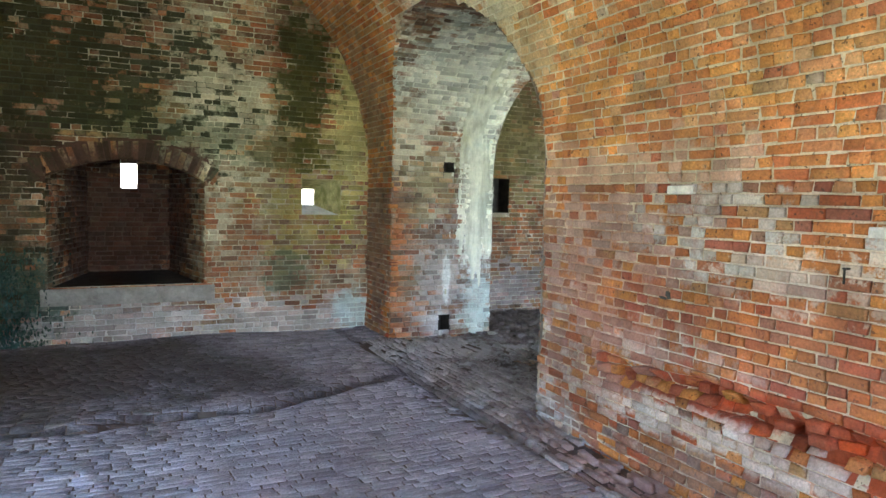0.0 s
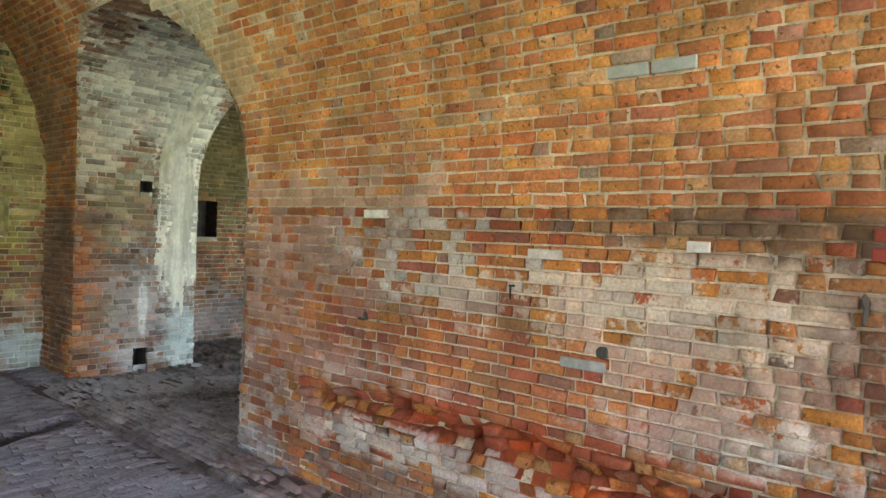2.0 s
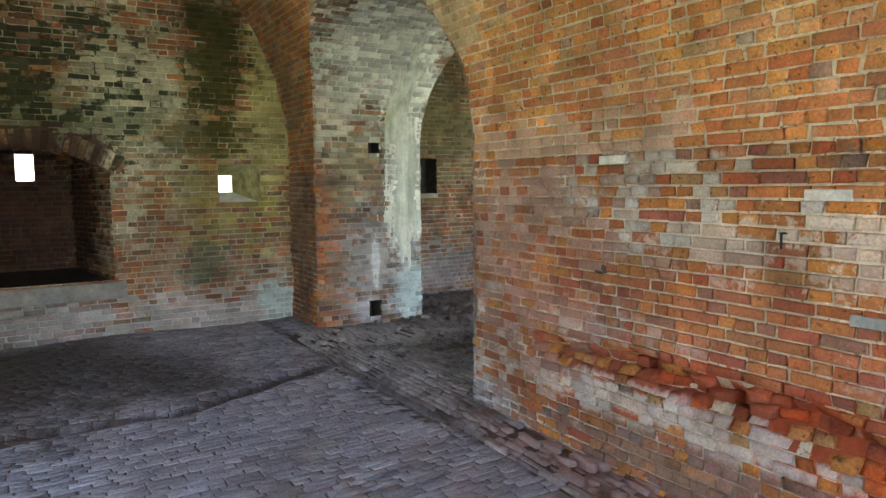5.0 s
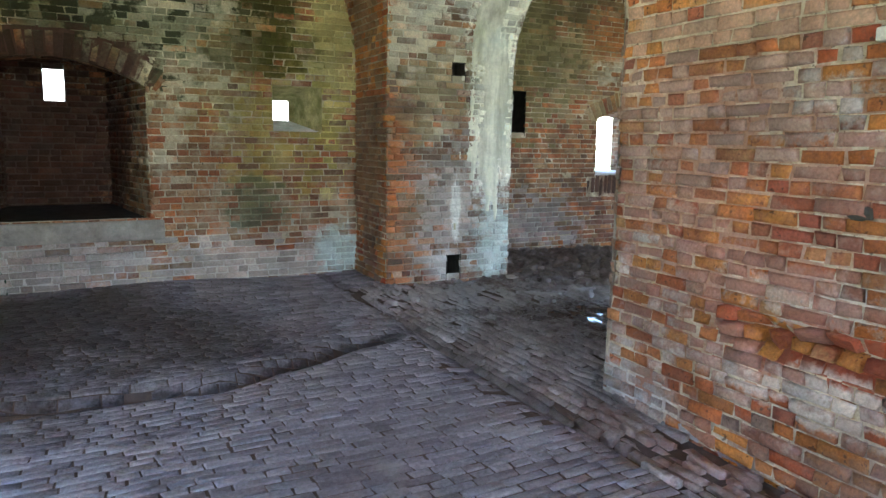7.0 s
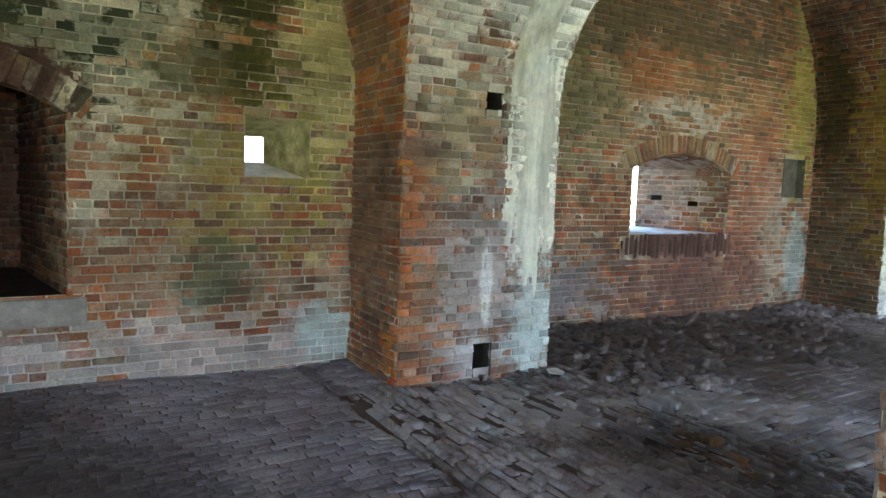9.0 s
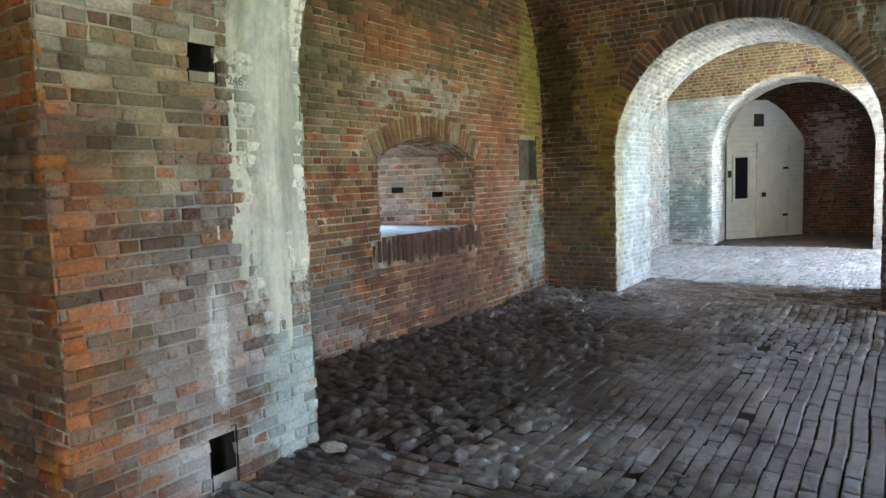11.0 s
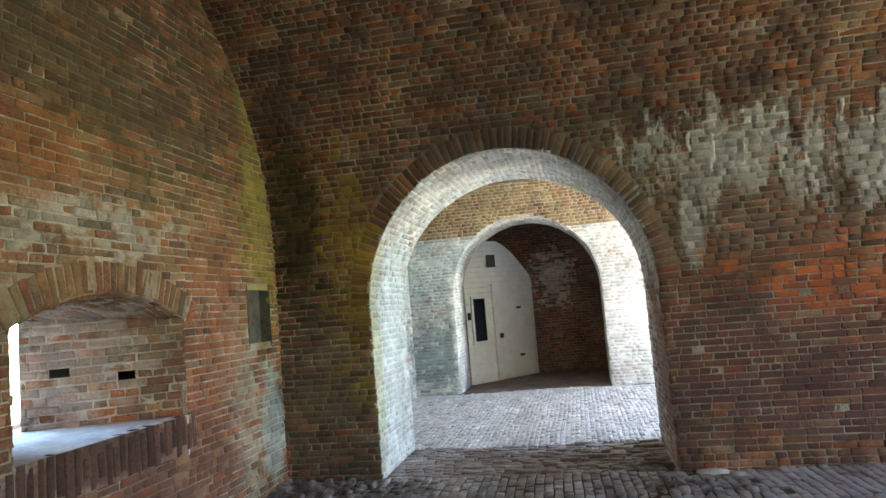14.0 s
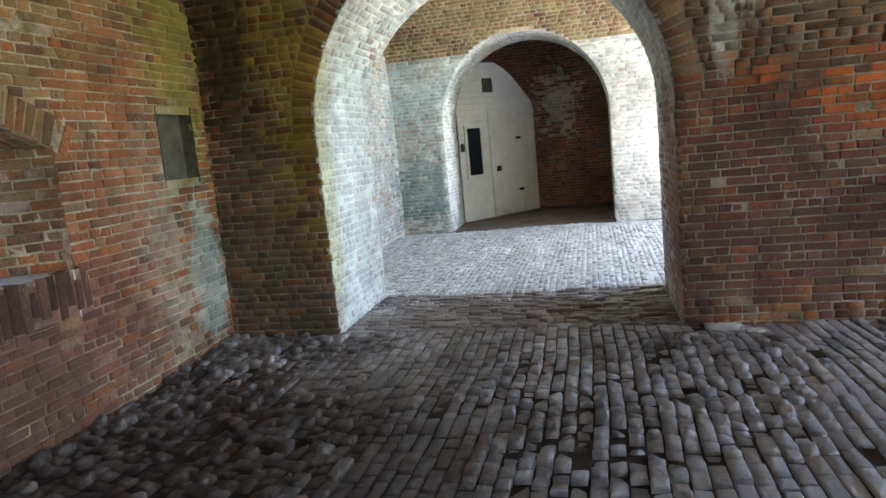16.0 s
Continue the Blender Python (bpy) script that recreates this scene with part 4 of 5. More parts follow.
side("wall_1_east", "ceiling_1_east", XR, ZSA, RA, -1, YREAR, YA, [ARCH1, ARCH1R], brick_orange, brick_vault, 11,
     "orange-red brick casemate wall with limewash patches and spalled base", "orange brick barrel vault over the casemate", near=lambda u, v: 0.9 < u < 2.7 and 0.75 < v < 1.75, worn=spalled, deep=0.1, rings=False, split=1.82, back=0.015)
side("wall_2_west", "ceiling_1_west", XA0, ZSA, RA, 1, YREAR, YA, [LIGHT_ARCH], brick_orange, brick_orange, 21, "brick side wall of the casemate", "brick barrel vault half", bricks=False)
side("wall_3_west", "ceiling_2_west", XB0, ZSB, RB, 1, YREAR, YB, [ARCH1, ARCH1S], brick_wall2, brick_wall2, 31, "brick cross wall face", "brick barrel vault half", bricks=False)
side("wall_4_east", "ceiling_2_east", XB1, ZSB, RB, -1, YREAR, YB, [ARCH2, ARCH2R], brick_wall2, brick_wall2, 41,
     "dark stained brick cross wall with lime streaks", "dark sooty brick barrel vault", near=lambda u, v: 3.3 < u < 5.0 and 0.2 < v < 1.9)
side("wall_5_west", "ceiling_3_west", XC0, ZSC, RC, 1, YCREAR, YC, [ARCH2], brick_c, brick_vault_c, 51, "limewashed brick cross wall face", "brick barrel vault half", bricks=False)
side("wall_6_east", "ceiling_3_east", XC1, ZSC, RC, -1, YCREAR, YC, [ARCH3], brick_c, brick_vault_c, 61,
     "whitewashed flaking brick cross wall", "yellowed brick barrel vault", near=None, split=2.95, rings=False, back=0.003)

HOLE, DRAIN = (3.62, 3.77, 1.98, 2.2), (3.6, 3.75, 0.0, 0.28)
pier = reveal("wall_7_arch", ARCH1, XR, ZSA, RA, XB0, ZSB, RB, brick_pier, 71, "brick arch pier streaked with white lime and algae",
              near=lambda u, v: v < 1.25, holes=[HOLE, DRAIN])
# Reveal of the added west arch, out of view.
reveal("wall_21_arch", LIGHT_ARCH, XA0 - 1.2, 9, 3, XA0, ZSA, RA, (plaster, plaster), 76, "limewashed arch reveal", bricks=False)
reveal("wall_8_arch", ARCH1R, XR, ZSA, RA, XB0, ZSB, RB, brick_arch2, 72, "limewashed arch reveal", splay=0.13)
reveal("wall_9_arch", ARCH2, XB1, ZSB, RB, XC0, ZSC, RC, brick_arch2, 73, "limed brick arch reveal stained green and yellow", back=0.003)
reveal("wall_10_arch", ARCH2R, XB1, ZSB, RB, XC0, ZSC, RC, (plaster, plaster), 74, "limewashed arch reveal", bricks=False)
reveal("wall_11_arch", ARCH3, XC1, ZSC, RC, XD0, 2.4, 3.0, brick_c, 75, "whitewashed brick arch reveal", back=0.003)
hollow("socket", (HOLE[0] - 0.004, 7.615, HOLE[2] - 0.004), (HOLE[1] + 0.004, 7.85, HOLE[3] + 0.004), 1, hollow_shade, pier)
hollow("drain", (DRAIN[0] - 0.004, 7.615, -0.02), (DRAIN[1] + 0.004, 7.9, DRAIN[3] + 0.004), 1, hollow_shade, pier)


def scarp(name, y, x0, x1, zs, r, c, openings, rects, mats, seed, label, near=None, bricks=True):
    """The outer wall of a casemate, up to the vault. openings: (x0, x1, sill, spring, rise); rects: (x0, x1, z0, z1)."""
    surf = lambda u, v, d: np.stack([u + 0 * v, y - d + 0 * v, v + 0 * u], -1)

    def free(v):
        if v < zs:
            res = [(x0 - 0.02, x1 + 0.02)]
        else:
            w = math.sqrt(max(0.0, r * r - (v - zs) ** 2)) + 0.02
            res = [(c - w, c + w)]
        for a, b, z0, sp, rise in openings:
            if z0 < v < sp - 0.02:
                res = cut(res, a, b)
            elif v >= sp - 0.02:
                s = segment_span(v, a, b, sp, rise, 0.22)
                if s:
                    res = cut(res, *s)
        for a, b, z0, z1 in rects:
            if z0 < v < z1:
                res = cut(res, a, b)
        return [q for q in res if q[1] - q[0] > 0.01]

    w = brickwork(name, surf, -2 * H, zs + r - 0.01, free, mats, seed, label, near, bricks=bricks, headers=0.4)
    for k, (a, b, z0, sp, rise) in enumerate(openings):
        segment_ring("arch_ring", surf, a, b, sp, rise, mats, seed + 3 + k, w)
        n = 25
        xs = np.linspace(a - 0.16, b + 0.16, n)
        lower = np.array([[x, y + 0.008, max(sp - 0.1, segment_top(x, a, b, sp, rise))] for x in xs])
        upper = np.array([[x, y + 0.008, segment_top(x, a, b, sp, rise, 0.25)] for x in xs])
        mesh_object("ring_bed", np.concatenate([lower, upper]), [(i, i + 1, i + n + 1, i + n) for i in range(n - 1)], mats[1], w)
    return w


EMB_A = (-0.71, 0.92, 0.62, 1.84, 0.22)
EMB_B = (6.45, 8.12, 0.98, 1.72, 0.2)
LOOP_A = (2.08, 2.58, 1.45, 1.92)
NICHE_BR = (9.2, 9.66, 1.41, 2.02)
APRON = (6.32, 8.24, 0.71, 0.98)
NICHE_BL = (4.75, 5.3, 1.47, 2.05)
wa = scarp("wall_12_north", YA, XA0, XR, ZSA, RA, CA, [EMB_A], [LOOP_A], brick_scarp_a, 81, "mossy brick outer wall with bricked embrasure", near=lambda u, v: 1.05 < u < 2.9 and 0.4 < v < 1.44)
wb = scarp("wall_13_north", YB, XB0, XB1, ZSB, RB, CB, [EMB_B], [NICHE_BR, NICHE_BL, APRON], brick_scarp_b, 91, "weathered brick outer wall with gun embrasure", near=lambda u, v: (5.0 < u < 6.4 and 0.5 < v < 1.9))
scarp("wall_14_north", YC, XC0, XC1, ZSC, RC, CC, [], [], brick_c, 101, "limewashed brick outer wall", bricks=True)


def embrasure(host, y, opening, throat, depth, mats, seed, sill_mat, infill=None, fall=0.12):
    """Cheeks, soffit and sill of a gun embrasure that narrows to its throat, and widens again beyond."""
    a, b, z0, sp, rise = opening
    c = (a + b) / 2
    ta, tb = throat
    top = sp + rise
    for sgn, p, q in ((1, a, ta), (-1, b, tb)):
        length = math.hypot(q - p, depth)
        dx, dy = (q - p) / length, depth / length
        nx, ny = (dy, -dx) if sgn > 0 else (-dy, dx)
        surf = (lambda p, dx, dy, nx, ny: lambda u, v, d: np.stack([p + dx * u + nx * d, y + dy * u + ny * d, v + 0 * u], -1))(p, dx, dy, nx, ny)
        holes = [(0.36, 0.48, 1.27, 1.39), (0.8, 0.93, 1.35, 1.44)] if sgn < 0 and infill is None else []

        def free(v, length=length, holes=holes):
            res = [(0.0, length)]
            for h0, h1, h2, h3 in holes:
                if h2 < v < h3:
                    res = cut(res, h0, h1)
            return res

        brickwork("cheek", surf, z0, top + 0.02, free, mats, seed, host=host, proud=0.008)
        seed += 1
    # soffit
    n = 15
    inner = [(x, y, segment_top(x, a, b, sp, rise)) for x in np.linspace(a, b, n)]
    outer = [(x, y + depth, top - fall) for x in np.linspace(ta, tb, n)]
    P, Q = np.array(inner), np.array(outer)
    span = b - a

    def loft(u, v, d):
        i, t = u / span * (n - 1), v / depth
        px = np.interp(i, np.arange(n), P[:, 0]) * (1 - t) + np.interp(i, np.arange(n), Q[:, 0]) * t
        pz = np.interp(i, np.arange(n), P[:, 2]) * (1 - t) + np.interp(i, np.arange(n), Q[:, 2]) * t
        return np.stack([px, y + v, pz - d], -1)

    brickwork("soffit", loft, 0.0, depth, lambda v: [(0.0, span)], mats, seed, host=host, proud=0.006)
    # sill
    mesh_object("sill", [(a, y, z0), (b, y, z0), (tb, y + depth, z0 + 0.03), (ta, y + depth, z0 + 0.03), (a, y, z0 - 0.3), (b, y, z0 - 0.3), (tb, y + depth, z0 - 0.3), (ta, y + depth, z0 - 0.3)],
                [(0, 1, 2, 3), (4, 5, 6, 7), (5, 6, 2, 1), (7, 4, 0, 3)], sill_mat, host)


embrasure(wa, YA, EMB_A, (-0.35, 0.62), 1.5, brick_scarp_a, 111, hollow_shade, infill=True, fall=-0.1)
embrasure(wb, YB, EMB_B, (7.06, 7.5), 0.93, brick_scarp_b, 121, pale_sill)

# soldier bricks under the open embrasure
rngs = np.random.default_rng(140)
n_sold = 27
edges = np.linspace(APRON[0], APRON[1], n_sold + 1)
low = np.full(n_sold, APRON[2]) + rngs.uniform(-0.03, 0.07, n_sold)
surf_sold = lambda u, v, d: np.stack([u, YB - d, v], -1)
join_bricks([brick_block(surf_sold, edges[:-1], edges[1:], low, np.full(n_sold, APRON[3] + 0.005) - rngs.choice([0, 0, 0, 0.03, 0.07], n_sold), rngs, proud=0.006, deep=0.06, jitter=0.006)], "soldier_bricks", apron_shade, wb)
mesh_object("soldier_bed", [(APRON[0], YB + 0.008, APRON[2] - 0.02), (APRON[1], YB + 0.008, APRON[2] - 0.02), (APRON[1], YB + 0.008, APRON[3]), (APRON[0], YB + 0.008, APRON[3])], [(0, 1, 2, 3)], brick_scarp_b[1], wb)
# stone slab under the blocked embrasure
bm = bmesh.new()
box(bm, (-0.78, YA - 0.035, 0.43), (1.03, YA + 0.3, 0.618), 0.012)
tagged(part("stone_sill", bm, stone, wa), "weathered grey stone sill slab")

# the blocked embrasure: a brick infill with a slit under the arch
SLIT_A = (0.04, 0.23, 1.75, 2.12)
surf_in = lambda u, v, d: np.stack([u + 0 * v, YA + 1.48 - d + 0 * v, v + 0 * u], -1)


def infill_free(v):
    res = [(-0.45, 0.8)]
    return cut(res, SLIT_A[0], SLIT_A[1]) if SLIT_A[2] < v < SLIT_A[3] else res


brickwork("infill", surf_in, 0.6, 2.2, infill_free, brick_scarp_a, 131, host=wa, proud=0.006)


def tube(name, lo, hi, far, material, parent):
    """A splayed square duct through the outer wall: lo-hi at its inner end, far (x0, x1, z0, z1, y) at its outer end."""
    (x0, y0, z0), (x1, _, z1) = lo, hi
    a, b, c, d, y1 = far
    v = [(x0, y0, z0), (x1, y0, z0), (x1, y0, z1), (x0, y0, z1), (a, y1, c), (b, y1, c), (b, y1, d), (a, y1, d)]
    return mesh_object(name, v, [(0, 1, 5, 4), (1, 2, 6, 5), (2, 3, 7, 6), (3, 0, 4, 7)], material, parent)


YOUT = 10.35
tube("slit", (SLIT_A[0], YA + 1.47, SLIT_A[2]), (SLIT_A[1], 0, SLIT_A[3]), (SLIT_A[0] - 0.1, SLIT_A[1] + 0.15, SLIT_A[2] - 0.05, SLIT_A[3] + 0.05, YOUT), stone, wa)
tube("loophole", (LOOP_A[0], YA - 0.002, LOOP_A[2]), (LOOP_A[1], 0, LOOP_A[3]), (2.17, 2.36, 1.58, 1.79, YA + 0.5), moss_plaster, wa)
mesh_object("loophole_sill", [(2.08, YA - 0.001, 1.456), (2.58, YA - 0.001, 1.456), (2.36, YA + 0.5, 1.586), (2.17, YA + 0.5, 1.586)], [(0, 1, 2, 3)], pale_sill, wa)
tube("loophole_outer", (2.17, YA + 0.5, 1.58), (2.36, 0, 1.79), (2.2, 3.2, 1.5, 2.15, YOUT), stone, wa)
tube("embrasure_outer", (7.06, YB + 0.93, 1.0), (7.5, 0, 1.82), (6.0, 9.0, 0.95, 2.2, YOUT), pale_sill, wb)
hollow("niche", (NICHE_BR[0], YB - 0.002, NICHE_BR[2]), (NICHE_BR[1], YB + 0.11, NICHE_BR[3]), 1, niche_shade, wb)
hollow("niche", (NICHE_BL[0], YB - 0.002, NICHE_BL[2]), (NICHE_BL[1], YB + 0.3, NICHE_BL[3]), 1, hollow_shade, wb)

# outer faces, roof and rear front close the place, unseen; rear openings are sized for the light
bm = bmesh.new()
box(bm, (XA0 - 1.4, YREAR, 5.15), (XB1 + 0.7, YOUT + 0.02, 6.2))
box(bm, (XB1 + 0.7, YCREAR, 5.15), (XD1 + 3, YOUT + 0.02, 6.2))
tagged(part("roof", bm, roof_mat), "earth-covered roof of the fort", "roof", kind="structure")


def outer_wall(name, x0, x1, y0, y1, openings, material, label):
    """A thick plain wall along x from y0 to y1, with square openings (x0, x1, z0, z1)."""
    bm = bmesh.new()
    xs = sorted({x0, x1, *[v for o in openings for v in o[:2]]})
    for a, b in zip(xs, xs[1:]):
        cuts = sorted((o[2], o[3]) for o in openings if o[0] <= a and o[1] >= b)
        z = -0.3
        for c0, c1 in cuts + [(5.15, 5.15)]:
            if c0 > z:
                box(bm, (a, y0, z), (b, y1, c0))
            z = c1
    return tagged(part(name, bm, material), label, "wall", kind="structure")


outer_wall("wall_15_outer", XA0 - 1.4, XD1 + 3, YOUT, YOUT + 0.3, [(SLIT_A[0] - 0.1, SLIT_A[1] + 0.15, SLIT_A[2] - 0.05, SLIT_A[3] + 0.05), (2.2, 3.2, 1.5, 2.15), (6.0, 9.0, 0.95, 2.2)], brick_scarp_b[0], "outer brick face of the fort")
outer_wall("wall_16_rear", XA0 - 1.4, XB1 + 1.0, YREAR - 0.9, YREAR, [(-0.2, 2.6, 0.0, 3.9), (XB0 + 0.2, XB1 - 0.2, 0.0, 4.6)], brick_orange[0], "brick courtyard front with wide openings")
outer_wall("wall_18_end", XD1 + 2.6, XD1 + 3, YCREAR, YOUT, [], brick_orange[0], "brick end wall")
outer_wall("wall_23_rear", XC1, XD1 + 3, YCREAR - 0.5, YCREAR, [], brick_c[0], "brick courtyard front")
bm = bmesh.new()
for y0, y1, z0, z1 in ((YREAR, LIGHT_ARCH[0], -0.2, 5.2), (LIGHT_ARCH[1], YOUT, -0.2, 5.2), (LIGHT_ARCH[0], LIGHT_ARCH[1], 3.6, 5.2)):
    box(bm, (XA0 - 1.4, y0, z0), (XA0 - 1.19, y1, z1))
tagged(part("wall_17_end", bm, brick_orange[0]), "outer brick face beside the arches", "wall", kind="structure")
bm = bmesh.new()
box(bm, (XB1 + 0.3, YREAR, 3.6), (XC0 - 0.01, YCREAR, 5.2))
box(bm, (XB1 + 0.3, ARCH2R[1], -0.2), (XC0 - 0.01, YCREAR + 0.02, 5.2))
tagged(part("wall_24_end", bm, brick_c[0]), "outer limewashed face of the cross wall", "wall", kind="structure")

# ---- floors ----
def gutter(x):
    """The line of the broken gutter across the casemate."""
    return 5.5 + 0.06 * x + 0.176 * np.maximum(0, x - 0.9) ** 2 + 0.045 * np.sin(4.3 * x) + 0.025 * np.sin(9.7 * x + 1.0)


def ground_height(x, y):
    """The settled floor: slow swells, a broken gutter across the casemate, a rough seam under the arch."""
    z = 0.018 * np.sin(1.3 * x + 0.7) * np.sin(0.9 * y) + 0.01 * np.sin(3.1 * x - 1.7 * y)
    g = gutter(x)
    z -= np.where((x < 2.5) & (x > -2.4), 0.085 * np.clip((2.5 - x) / 0.6, 0, 1) * np.exp(-(((y - g) / 0.085) ** 2)), 0)
    z += np.where((x < 2.5), 0.014 * np.exp(-(((y - g - 0.17) / 0.09) ** 2)), 0)
    s = 2.52 + 0.05 * np.sin(2.2 * y)
    z -= np.where((y > 3.6) & (y < 7.4), 0.035 * np.exp(-(((x - s) / 0.06) ** 2)), 0)
    return z


def floor_surface(swap, waver=0.0):
    def surf(u, v, d):
        x, y = (v, u) if swap else (u, v)
        y = y + waver * (np.sin(1.7 * x + 0.6 + 0.4 * y) + 0.4 * np.sin(5.3 * x + 1.1 * y))
        return np.stack([x, y, ground_height(x, y) + d], -1)
    return surf


def floor_part(name, x0, x1, y0, y1, swap, mats, seed, label, rough=0.0, near=None, lift=None, jitter=0.004, tilt=0.02, bevel=0.008, headers=0.12, long=0.206, back=0.016, free=None, proud=0.004, seg=0.22, waver=0.0, h=0.061, short=0.102, halved=None):
    a0, a1, b0, b1 = (y0, y1, x0, x1) if swap else (x0, x1, y0, y1)
    return brickwork(name, floor_surface(swap, waver), b0, b1, free or (lambda v: [(a0, a1)]), mats, seed, label, near, headers=headers, long=long, short=short, h=h, back=back, category="floor", proud=proud, jitter=jitter, tilt=tilt, bevel=bevel, lift=lift, halved=halved, seg=seg)


def cobbled(u, v, rng):
    """Heights of loose, worn pavers: some firm, some sunk or risen."""
    zone = 0.5 + 0.5 * np.sin(1.1 * u + 2.0) * np.sin(1.3 * v + 0.5) + 0.25 * np.sin(3.7 * u) * np.sin(2.9 * v)
    sunk = rng.random(len(u)) < 0.2 * np.clip(zone, 0, 1)
    return rng.normal(0.0, 1.0, len(u)) * (0.003 + 0.013 * np.clip(zone, 0, 1.2)) - np.where(sunk, 0.018, 0.0)


def lit_pavers(u, v, rng):
    """Heights of the bright third room's pavers, which lie nearly level."""
    return rng.normal(0.0, 0.0035, len(u)) - np.where(rng.random(len(u)) < 0.08, 0.012, 0.0)


def rough_zone(x, y):
    """Where the paving has worn to loose knobs: along the outer wall and across the middle; firm lanes lie between."""
    z = 1.15 * np.clip((y - 5.05 - 0.25 * x + 0.3 * np.sin(1.9 * x) + 0.2 * np.sin(4.7 * x + 1.0)) / 0.6, 0, 1)
    z = z + np.clip(1.2 - np.hypot((x - 8.4 - 0.3 * np.sin(3.0 * y)) / 1.3, (y - 5.5) / 1.1), 0, 1) * 1.3
    z = z + np.clip(1.1 - np.hypot((x - 7.0) / 0.6, (y - 3.6) / 0.7), 0, 1)
    return np.clip(z + 0.12 + 0.25 * np.sin(6.1 * x + 2.0 * y) * np.sin(5.3 * y - 1.7 * x), 0, 1)


def cobbles(u, v, rng):
    zone = rough_zone(u, v)
    sunk = rng.random(len(u)) < 0.006 + 0.25 * np.clip(zone - 0.35, 0, 1)
    return np.clip(rng.normal(0.0, 1.0, len(u)) * (0.003 + 0.014 * zone), -0.02, 0.034) + 0.011 * zone - np.where(sunk, 0.02, 0.0)


def rocking(u, v):
    return 0.012 + 0.13 * rough_zone(u, v)


def knobbly(u, v):
    return 0.005 + 0.01 * rough_zone(u, v)


def broken_floor(v):
    """Where bricks are left beside the gutter."""
    xs = np.linspace(XA0, 2.5, 240)
    ok = np.abs(v - gutter(xs) + 0.015 * np.sin(9 * xs)) > 0.035 + 0.015 * np.sin(3.1 * xs)
    ok |= xs > 1.9
    res, start = [], None
    for x, k in zip(xs, ok):
        if k and start is None:
            start = x
        if not k and start is not None:
            res.append((start, x))
            start = None
    if start is not None:
        res.append((start, 2.5))
    return [q for q in res if q[1] - q[0] > 0.05]


gx, gy = np.meshgrid(np.linspace(XA0, 2.5, 90), np.linspace(5.1, 6.6, 60))
gv = np.stack([gx, gy, ground_height(gx, gy) - 0.025 + 0.008 * np.sin(31 * gx + 7 * gy) * np.sin(23 * gy)], -1).reshape(-1, 3)
gf = [(j * 90 + i, j * 90 + i + 1, j * 90 + i + 91, j * 90 + i + 90) for j in range(59) for i in range(89)]
tagged(mesh_object("floor_9", gv, gf, mire), "muddy bed of the broken gutter", "floor", kind="structure")
floor_part("floor_8", 2.5, XR + 0.02, 7.64, YA + 0.02, False, (paver_a, dirt), 206, "paving bricks beside the pier")
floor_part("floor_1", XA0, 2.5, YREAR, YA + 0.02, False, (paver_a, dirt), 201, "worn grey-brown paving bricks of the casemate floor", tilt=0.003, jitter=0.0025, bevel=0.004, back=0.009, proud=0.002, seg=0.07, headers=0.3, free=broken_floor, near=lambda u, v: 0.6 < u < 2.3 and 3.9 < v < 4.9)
floor_part("floor_2", 2.5, XB0 + 0.1, YREAR, 7.64, True, (paver_b, dirt), 202, "uneven damp paving bricks under the arch", tilt=0.05, lift=cobbled, bevel=0.012, jitter=0.006, headers=0.3, back=0.02)
floor_part("floor_3", XB0 + 0.1, XB1 + 0.05, YREAR, YB + 0.1, False, (paver_b, dark_dirt), 203, "rough worn cobbled brick floor with dirt joints", tilt=rocking, lift=cobbles, bevel=knobbly, jitter=0.0035, headers=0.15, back=0.014, long=0.2, short=0.108, h=0.084, waver=0.012, halved=lambda u, v: rough_zone(u, v) > 0.45, near=lambda u, v: 5.0 < u < 7.4 and 4.6 < v < 6.2, seg=0.12)
floor_part("floor_4", XB1 + 0.05, XC0, YREAR, 7.87, True, (paver_b, dirt), 204, "paving bricks on the arch threshold", tilt=0.04, lift=cobbled, bevel=0.01)
floor_part("floor_5", XC0, XC1 + 0.05, 0.5, YC, False, (paver_c, lit_dirt), 205, "pale dusty cobbled brick floor", tilt=0.03, lift=lit_pavers, bevel=0.006, back=0.006)
bm = bmesh.new()
box(bm, (XC1, YREAR, -0.3), (XD1 + 0.5, YC, 0.0))
tagged(part("floor_6", bm, dirt), "dusty dark floor of the far room", "floor", kind="structure")
bm = bmesh.new()
box(bm, (-400, -400, -0.9), (400, 400, -0.3))
tagged(part("ground", bm, grass), "pale sunlit grass around the fort", "ground", kind="structure")

# ---- the far room with its white partition ----
surf_d = lambda u, v, d: np.stack([XD1 - d + 0 * u, u + 0 * v, v + 0 * u], -1)
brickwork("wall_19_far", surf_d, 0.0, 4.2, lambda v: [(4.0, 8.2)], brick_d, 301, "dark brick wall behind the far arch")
bm = bmesh.new()
box(bm, (XD0 - 0.1, 4.6, 0), (XD1 + 0.2, 5.0, 4.2))
box(bm, (XD0 - 0.1, 8.6, 0), (XD1 + 0.2, 8.9, 4.2))
box(bm, (XD0 - 0.2, 4.6, 3.6), (XD1 + 0.2, 8.9, 4.2))
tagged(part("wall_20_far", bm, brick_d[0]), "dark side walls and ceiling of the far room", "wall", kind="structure")


